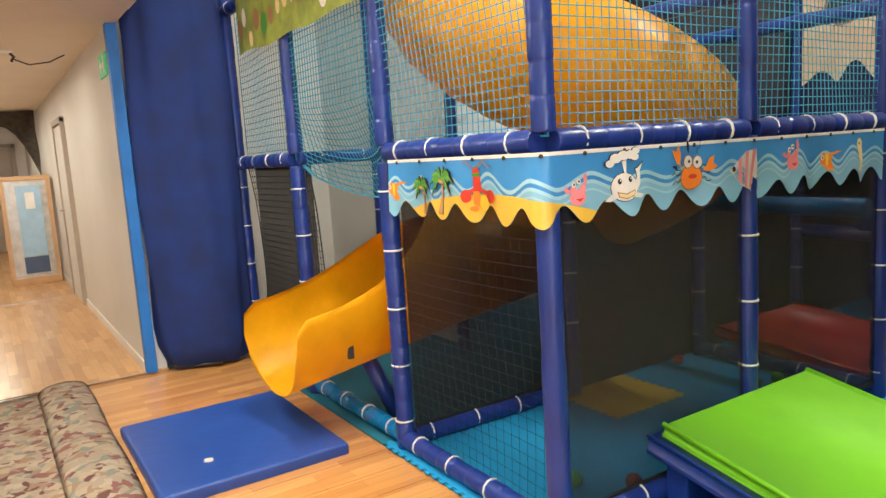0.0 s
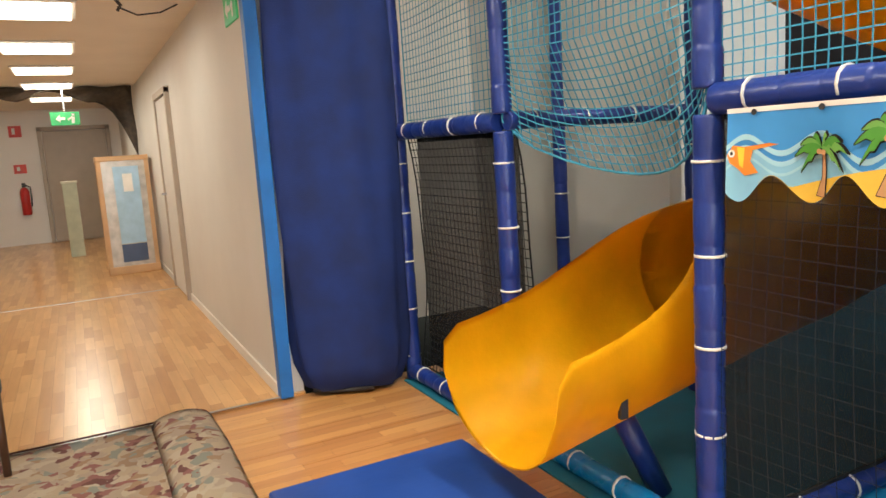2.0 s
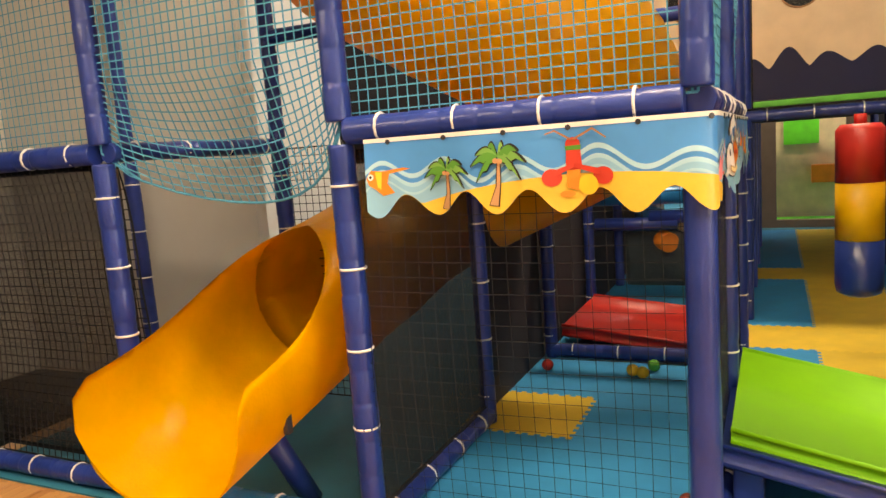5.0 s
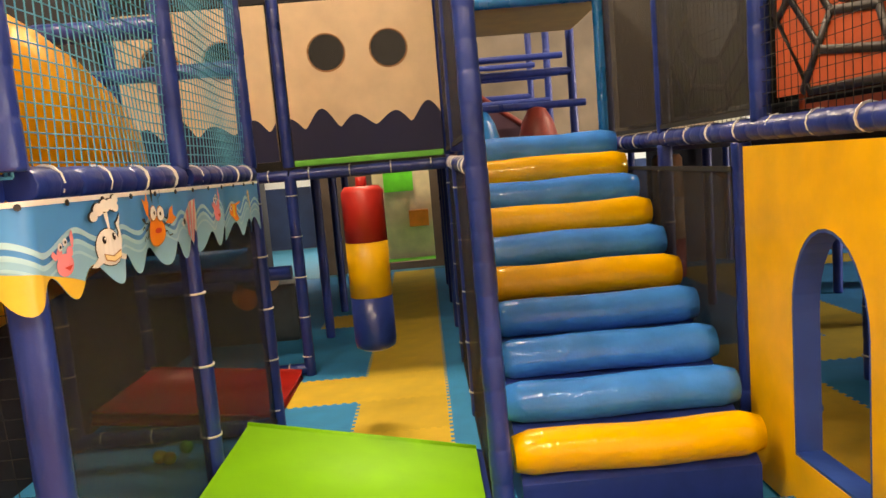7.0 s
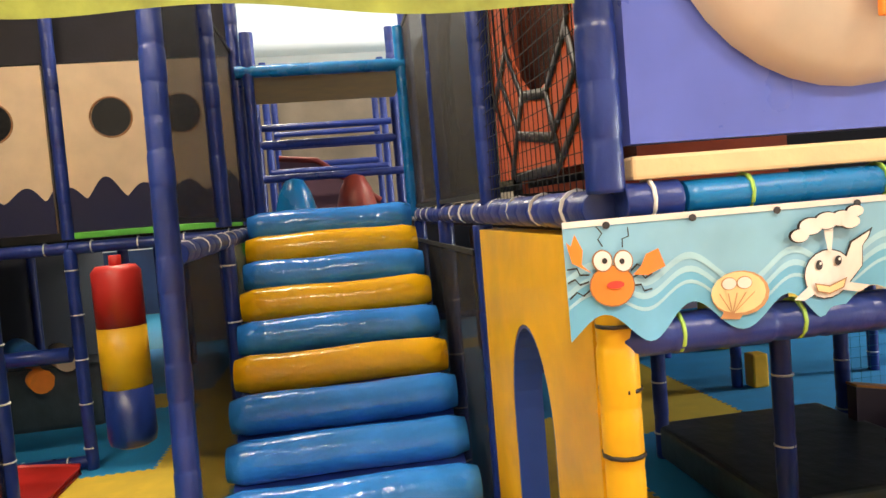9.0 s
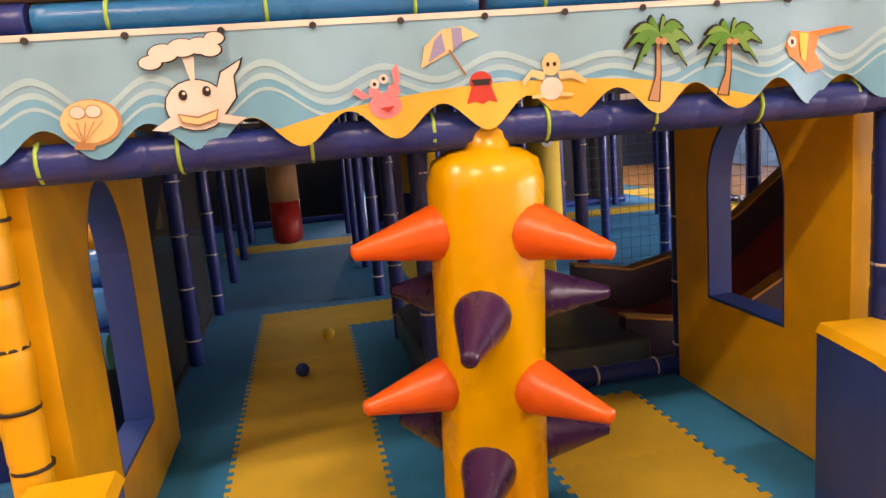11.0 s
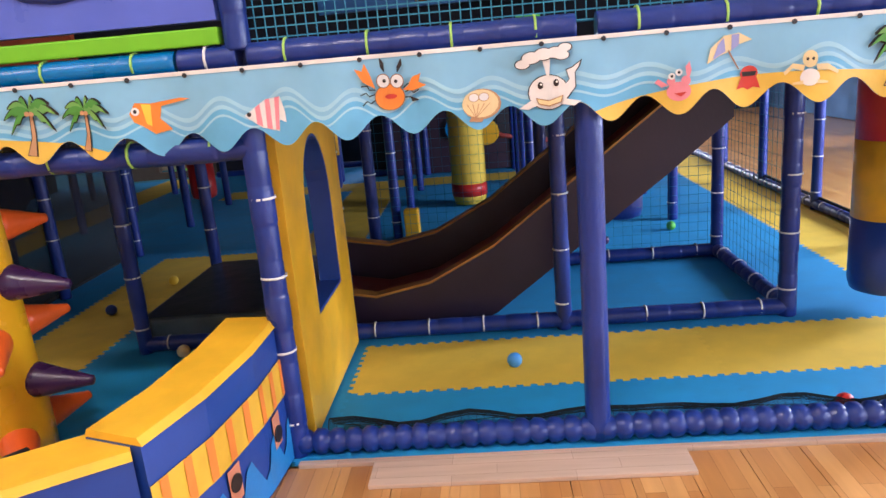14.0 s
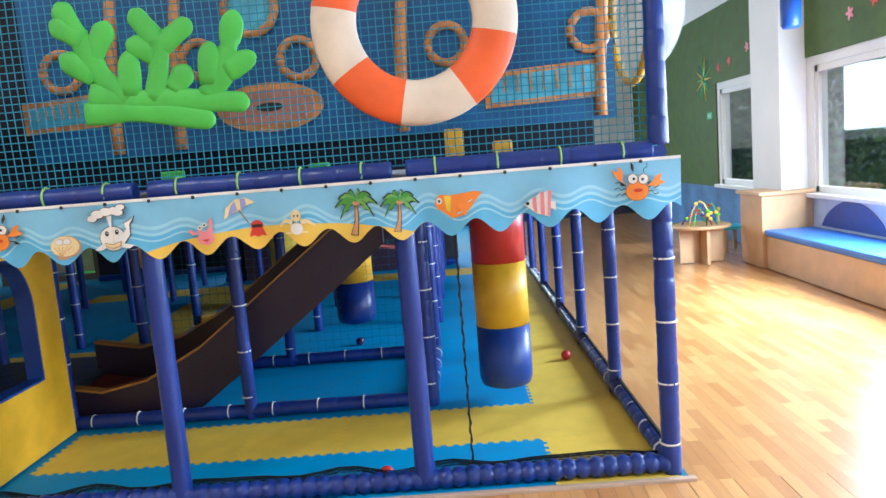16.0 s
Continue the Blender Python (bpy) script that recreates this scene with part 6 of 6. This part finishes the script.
# ---- upper deck mural, coral, lifebuoy ----
mu = thing("submarine_mural", "painted submarine mural with portholes behind the net", "mural")
MX = 2.70
part("panel", box(MX, MX + 0.04, -6.05, -2.66, 1.64, 2.9), SUBM, mu)
for y, z, r in ((-2.88, 2.15, 0.13), (-3.68, 2.16, 0.12), (-4.25, 2.12, 0.13), (-5.10, 2.13, 0.13), (-5.91, 2.14, 0.13), (-4.0, 2.42, 0.17)):
    ring = [(MX - 0.015, y + (r - 0.025) * math.cos(a), z + (r - 0.025) * math.sin(a)) for a in [2 * math.pi * i / 28 for i in range(29)]]
    part("porthole", sweep(ring, 0.025, 8), SUBO, mu)
    part("porthole_glass", sweep([(MX - 0.001, y, z), (MX - 0.006, y, z)], r - 0.03, 24), SUBC if r > 0.15 else SUBM, mu)
for y in (-3.25, -3.62, -4.92, -6.06):
    part("hull_band", sweep([(MX - 0.008, y + 0.10 * math.cos(q / 8 * 1.6), 1.66 + 1.2 * q / 8) for q in range(9)], 0.035, 8), SUBO, mu)
part("hatch", slab(circle(-4.06, 1.86, 0.31, 0.14, 36), 0.012, on_x(MX - 0.003)), SUBO, mu)
part("hatch_inner", slab(circle(-4.06, 1.86, 0.26, 0.10, 36), 0.006, on_x(MX - 0.016)), SUBP, mu)
part("hatch_slot", slab(circle(-4.06, 1.86, 0.08, 0.025, 20), 0.005, on_x(MX - 0.023)), PBLACK, mu)
for y0, y1, z0, z1 in ((-3.1, -2.62, 1.86, 2.02), (-6.0, -5.3, 1.80, 1.98)):
    part("mural_window", slab([(y0, z0 - 0.03), (y1, z0 - 0.05), (y1, z1 - 0.03), (y0, z1)], 0.008, on_x(MX - 0.004)), SUBO, mu)
    part("mural_window_pane", slab([(y0 + 0.04, z0), (y1 - 0.03, z0 - 0.02), (y1 - 0.03, z1 - 0.06), (y0 + 0.04, z1 - 0.03)], 0.004, on_x(MX - 0.013)), SUBC, mu)
    for q in range(9):
        yy = y0 + 0.06 + (y1 - y0 - 0.1) * q / 8
        part("window_bar", box(MX - 0.022, MX - 0.018, yy - 0.006, yy + 0.006, z0 + 0.03, z1 - 0.05), SUBO, mu)
for x, y, h, m in ((2.3, -5.1, 0.22, YEL), (2.3, -5.35, 0.14, YEL), (2.2, -4.4, 0.1, CORAL), (2.3, -3.6, 0.12, CORAL)):
    o = thing("foam_block", "small foam block on the upper deck", "foam block", x, y, DECK - 0.025)
    part("body", box(-0.05, 0.05, -0.05, 0.05, 0, h, 0.012), m, o)


def coral():
    o = thing("foam_seaweed", "green foam seaweed shape fixed to the net", "play decoration")
    y0, z0, sx = -3.84, 1.78, 1.0
    limbs = [[(-0.28, 0.01), (-0.11, 0.01), (0.06, -0.01), (0.22, -0.05)], [(-0.25, 0.09), (-0.1, 0.05), (0.11, 0.04), (0.37, 0.01)], [(-0.1, 0.05), (-0.2, 0.17), (-0.25, 0.29), (-0.32, 0.43)], [(-0.25, 0.31), (-0.34, 0.37)], [(-0.23, 0.22), (-0.16, 0.34)], [(-0.22, 0.16), (-0.32, 0.23)], [(-0.08, 0.07), (-0.07, 0.21)], [(0.02, 0.04), (0.05, 0.16), (0.06, 0.28), (-0.01, 0.38)], [(0.05, 0.25), (0.17, 0.33)], [(0.04, 0.23), (-0.03, 0.27)], [(0.1, 0.08), (0.15, 0.14)], [(0.23, 0.04), (0.31, 0.12), (0.36, 0.26), (0.38, 0.34)], [(0.26, 0.09), (0.27, 0.22)], [(0.33, 0.14), (0.42, 0.18)]]
    bm = bmesh.new()
    for li, l in enumerate(limbs):
        n = len(l)
        pts = [(1.545 + 0.004 * (li % 3), y0 - u * sx, z0 + v) for u, v in l]
        dense, rad = [], []
        for a, b in zip(pts, pts[1:]):
            for q in range(4):
                dense.append(Vector(a).lerp(Vector(b), q / 4))
        dense.append(Vector(pts[-1]))
        e = Vector(pts[-1]) - Vector(pts[-2])
        e.normalize()
        for q in range(1, 4):
            dense.append(Vector(pts[-1]) + e * 0.045 * q / 3)
        m = len(dense)
        for q in range(m):
            k = m - 1 - q
            base = 0.047 + 0.004 * math.sin(q * 0.9 + li)
            rad.append(base * (1 if k > 3 else (0.25, 0.68, 0.9, 1.0)[k]))
        b2 = sweep(dense, rad, 12)
        for v in b2.verts:
            v.co.x = 1.545 + (v.co.x - 1.545) * 0.3
        me = bpy.data.meshes.new("t")
        b2.to_mesh(me)
        b2.free()
        bm.from_mesh(me)
    part("body", smooth(bm), CORAL, o)


coral()
lb = thing("lifebuoy", "orange and cream padded lifebuoy fixed to the net", "lifebuoy", 1.555, -4.97, 2.06)
for i in range(8):
    a0 = radians(45 * i - 12)
    bm = bmesh.new()
    rows = []
    for q in range(9):
        a = a0 + radians(45) * q / 8
        rows.append([bm.verts.new((0.04 * math.sin(t), -(0.335 + 0.095 * math.cos(t)) * math.cos(a), (0.335 + 0.095 * math.cos(t)) * math.sin(a))) for t in [2 * math.pi * s / 14 for s in range(14)]])
    for a, b in zip(rows, rows[1:]):
        for s in range(14):
            bm.faces.new((a[s], b[s], b[(s + 1) % 14], a[(s + 1) % 14]))
    bmesh.ops.recalc_face_normals(bm, faces=bm.faces)
    part("segment", smooth(bm), mat("buoy_orange", (0.85, 0.13, 0.02), 0.5, bump=0.15, bscale=15) if i % 2 else BEIGE, lb)
dm = thing("bubble_window", "clear acrylic bubble window on the frame end", "bubble window")
bm = bmesh.new()
bmesh.ops.create_uvsphere(bm, u_segments=28, v_segments=16, radius=0.36)
for v in bm.verts:
    v.co = (2.1 + v.co.x, gy(7) - 0.03 - max(0, -v.co.y) * 0.7, 2.15 + v.co.z)
part("bubble", smooth(bm), mat("bubble_acrylic", (0.7, 0.75, 0.7), 0.08, vary=0.05, bump=0, alpha=0.45), dm)
part("rim", sweep([(2.1 + 0.37 * math.cos(a), gy(7) - 0.03, 2.15 + 0.37 * math.sin(a)) for a in [2 * math.pi * i / 28 for i in range(29)]], 0.02, 8), YEL, dm)

# ---- bright room beside the frame ----
bn = thing("wall_bench", "long beech wall bench with blue seat pad under the windows", "bench")
part("front", box(-3.0, 6.35, -8.5, -8.46, 0, 0.36, 0.004), BEECH, bn)
part("seat_pad", box(-3.0, 6.35, -8.98, -8.44, 0.365, 0.43, 0.02), mat("bench_blue", (0.05, 0.16, 0.52), 0.5), bn)
for sx0, w, h in ((3.2, 1.3, 0.28), (5.0, 1.2, 0.3)):
    part("mural_hill", slab([(sx0 + w * i / 14, 0.45 + h * math.sin(math.pi * i / 14) ** 0.7) for i in range(15)], 0.004, on_y(WY + 0.014)), MATBLUE, bn)
cbn = thing("low_cabinet", "beech low cabinet at the end of the bench", "cabinet")
part("body", box(6.36, 6.95, -8.98, -8.42, 0, 0.80, 0.006), BEECH, cbn)
part("top", box(6.33, 6.98, -8.99, -8.38, 0.802, 0.84, 0.005), BEECH, cbn)
tb = thing("bead_table", "beech play table with coloured wire bead maze", "play table", 7.1, -8.0, 0)
part("tabletop", lathe([(0.33, 0.42), (0.34, 0.425), (0.34, 0.455), (0.33, 0.46)], 28), BEECH, tb)
part("leg_panel", box(-0.26, 0.26, -0.02, 0.02, 0, 0.42, 0.004), BEECH, tb)
part("leg_panel", box(-0.02, 0.02, -0.26, -0.021, 0, 0.42, 0.004), BEECH, tb)
part("leg_panel", box(-0.02, 0.02, 0.021, 0.26, 0, 0.42, 0.004), BEECH, tb)
rnd = random.Random(3)
for i in range(7):
    m = [RED, GREEN, MATBLUE, PYEL, DARKM, PORANGE, CORAL][i]
    a = rnd.random() * 6.28
    pts = [Vector((0.22 * math.cos(a) * (1 - q / 6) + 0.22 * math.cos(a + 2 + i) * q / 6, 0.22 * math.sin(a) * (1 - q / 6) + 0.22 * math.sin(a + 2 + i) * q / 6, 0.46 + (0.14 + 0.05 * (i % 4)) * math.sin(math.pi * q / 12 * 2) ** 0.8 * (1 if 0 < q < 6 else 0) + 0.0)) for q in range(7)]
    w = part("bead_wire", sweep(pts, 0.007, 6), m, tb)
    for q in (1, 4):
        bm = bmesh.new()
        bmesh.ops.create_icosphere(bm, subdivisions=2, radius=0.022)
        for v in bm.verts:
            v.co += pts[q]
        part("bead", smooth(bm), rnd.choice([RED, GREEN, MATBLUE, PYEL]), w)
for x, y in ((7.75, -8.6), (8.35, -8.55)):
    s = thing("child_stool", "small beech stool with turquoise seat", "stool", x, y, 0, group="small stools")
    part("seat", box(-0.2, 0.2, -0.15, 0.15, 0.3, 0.34, 0.01), mat("turquoise_seat", (0.05, 0.42, 0.5), 0.5), s)
    for sx in (-0.17, 0.17):
        for sy in (-0.12, 0.12):
            part("leg", box(sx - 0.02, sx + 0.02, sy - 0.02, sy + 0.02, 0, 0.3), BEECH, s)
pf = thing("paper_flower", "green and yellow paper sun decoration on the green wall", "decoration", 9.6, WY + 0.0, 2.35)
for i in range(14):
    a = 2 * math.pi * i / 14
    part("petal", slab([(0.05 * math.cos(a + 0.3), 0.05 * math.sin(a + 0.3)), (0.33 * math.cos(a), 0.33 * math.sin(a)), (0.05 * math.cos(a - 0.3), 0.05 * math.sin(a - 0.3))], 0.01, lambda u, v, d: (u, 0.02 + d + 0.004 * (i % 3), v)), [CORAL, PYEL, mat("paper_teal", (0.02, 0.3, 0.3), 0.6)][i % 3], pf)
for x, z, m in ((8.6, 2.5, PRED), (9.0, 2.45, PRED), (8.0, 2.6, PPINK), (5.6, 2.55, PPINK), (5.2, 2.6, PRED), (4.9, 2.5, PORANGE), (5.9, 2.85, PPINK)):
    o = tagged(part("paper_flower", slab([(x + (0.05 + 0.02 * math.cos(5 * a)) * math.cos(a), z + (0.05 + 0.02 * math.cos(5 * a)) * math.sin(a)) for a in [2 * math.pi * i / 30 for i in range(30)]], 0.006, on_y(WY + 0.022)), m), "small paper flower on the green wall", "decoration", "paper flowers")
hb = thing("hanging_bag", "brown and blue foam cylinder hanging from the ceiling", "punch bag", 5.35, -8.3, 0)
part("upper_section", lathe([(0.09, 2.75), (0.09, 3.2), (0.05, 3.24)], 16), PBROWN, hb)
part("lower_section", lathe([(0.07, 2.42), (0.09, 2.45), (0.09, 2.749)], 16), MATBLUE, hb)
part("cord", sweep([(0, 0, 3.23), (0, 0, 4.6)], 0.01, 6), DARKM, hb)

# loose plank and timber edge by the frame
pk = thing("loose_plank", "pale unfinished wooden plank lying on the parquet", "plank")
part("board", box(1.345, 1.492, -4.02, -2.92, -0.0005, 0.016, 0.003), PINE, pk)
struct("trim_timber_edge", box(1.50, 1.53, gy(7) - 0.08, gy(4) - 0.02, -0.011, 0.012, 0.002), PINE, "pale timber edge strip of the play floor", "trim")
base = struct("play_floor_base", box(1.53, 13.98, gy(7) - 0.06, gy(-3), -0.011, -0.002), mat("base_teal", (0.012, 0.17, 0.27), 0.7), "teal foam underlay of the play floor", "floor")

# ---- outside: ground and trees ----
struct("ground", box(-80, 120, -160, WY - 0.3, -0.4, -0.3), GRASSM, "green lawn outside the windows", "ground")
rnd = random.Random(9)
for tx, ty, th in ((10.5, -12.8, 5.0), (13.5, -13.2, 4.6), (16.5, -13.0, 5.5), (19.5, -13.4, 5.2), (22.5, -13.2, 5.0), (6.5, -13.5, 5.0)):
    tr = thing("tree", "leafy green garden tree outside the windows", "tree", tx, ty, -0.3, group="garden trees")
    part("trunk", sweep([(0, 0, 0), (0.05, 0.02, 1.0), (-0.02, 0.06, 2.0), (0.03, 0, th * 0.8)], [0.13, 0.11, 0.08, 0.02], 9), BARK, tr)
    for q in range(5):
        a = q * 1.3
        part("limb", sweep([(0, 0, 1.0 + 0.4 * q), (0.7 * math.cos(a), 0.7 * math.sin(a), 1.5 + 0.45 * q), (1.3 * math.cos(a), 1.3 * math.sin(a), 1.8 + 0.5 * q)], [0.05, 0.035, 0.01], 6), BARK, tr)
    verts, faces = [], []
    for q in range(2600):
        a, e, rr = rnd.random() * 6.283, rnd.random(), rnd.random() ** 0.4
        zc = 0.4 + (th - 0.3) * e
        R2 = 1.9 * (1 - 0.5 * abs(e - 0.4)) * (0.75 + 0.25 * math.sin(a * 5 + e * 9))
        c = Vector((R2 * rr * math.cos(a), R2 * rr * math.sin(a), zc))
        m = Euler((rnd.random() * 3, rnd.random() * 3, rnd.random() * 6)).to_matrix()
        s = 0.9 + rnd.random()
        b0 = len(verts)
        for p in ((-0.06, 0, 0), (0, 0.035, 0.01), (0.07, 0, 0), (0, -0.035, 0.01)):
            verts.append(c + m @ (Vector(p) * s))
        faces.append((b0, b0 + 1, b0 + 2, b0 + 3))
    me = bpy.data.meshes.new("crown")
    me.from_pydata(verts, [], faces)
    me.materials.append(LEAF)
    o = new("crown", me)
    o.parent = tr
    o["kind"] = "stuff"

# ---- parquet boards near the walk ----
bm = box(-0.995, 0.995, -0.0985, 0.0985, -0.012, 0.0)
bm.faces.ensure_lookup_table()
board_me = bpy.data.meshes.new("floor_board")
bm.to_mesh(board_me)
bm.free()
board_me.materials.append(PARQUET)
for r in range(60):
    for c in range(3):
        o = new("floor_board", board_me)
        o.location = (0.50 - 2.0 * c, -6.7 + 0.2 * r, -0.001)
        o.parent = floor

# ---- jigsaw foam tiles ----
TX, TY = 0.5425, 0.545


def jig(n=9):
    pts = []
    d = 0.02

    def edge(p, q, nrm):
        row = []
        for i in range(n):
            for t, k in ((0.0, 0), (0.5, 1)):
                for s2 in ((i + t) / n, (i + t + 0.5) / n):
                    row.append((p[0] + (q[0] - p[0]) * s2 + nrm[0] * d * k, p[1] + (q[1] - p[1]) * s2 + nrm[1] * d * k))
        return row

    a, b, c, e = (0, 0), (TX, 0), (TX, TY), (0, TY)
    pts = edge(a, b, (0, 1)) + edge(b, c, (1, 0)) + edge(e, c, (0, 1))[::-1] + edge(a, e, (1, 0))[::-1]
    return pts


bm = bmesh.new()
ol = [(x, y) for x, y in jig()]
top = [bm.verts.new((x, y, 0.004)) for x, y in ol]
bot = [bm.verts.new((x, y, -0.001)) for x, y in ol]
bm.faces.new(top)
for i in range(len(ol)):
    bm.faces.new((bot[i], bot[(i + 1) % len(ol)], top[(i + 1) % len(ol)], top[i]))
bmesh.ops.remove_doubles(bm, verts=bm.verts, dist=0.0003)
bmesh.ops.recalc_face_normals(bm, faces=bm.faces)
bmesh.ops.triangulate(bm, faces=[f for f in bm.faces if len(f.verts) > 4])
tile_me = {}
for key, m in (("y", FOAMY), ("b", TEAL)):
    me = bpy.data.meshes.new("foam_tile")
    bm.to_mesh(me)
    me.materials.append(m)
    tile_me[key] = me
bm.free()


# zones: first edge in y, count, and the yellow cells (column from the front, row)
def zone_a(i, j):
    return (i == 2 and j == 0) or j == 3 or (j == 2 and i in (5, 9))


def zone_b(i, j):
    return (j == 1 and i <= 5) or (i == 5 and j in (1, 2, 3)) or (j == 3 and (i < 2 or 5 <= i < 11)) or i == 11


def zone_c(i, j):
    return j == 5 or i in (1, 11)


for y0, n, last, rule in ((3.055, 6, 0.89, zone_a), (-0.155, 5, 0.725, zone_b), (-2.73, 6, 1.0, zone_c)):
    for i in range(15):
        for j in range(n):
            o = new("foam_tile", tile_me["y" if rule(i, j) else "b"])
            h = TY * (last if j == n - 1 else 1)
            o.location = (1.5175 + TX * i, y0 - TY * j - h, 0.0)
            o.scale = (1, h / TY, 1)
            o.parent = base
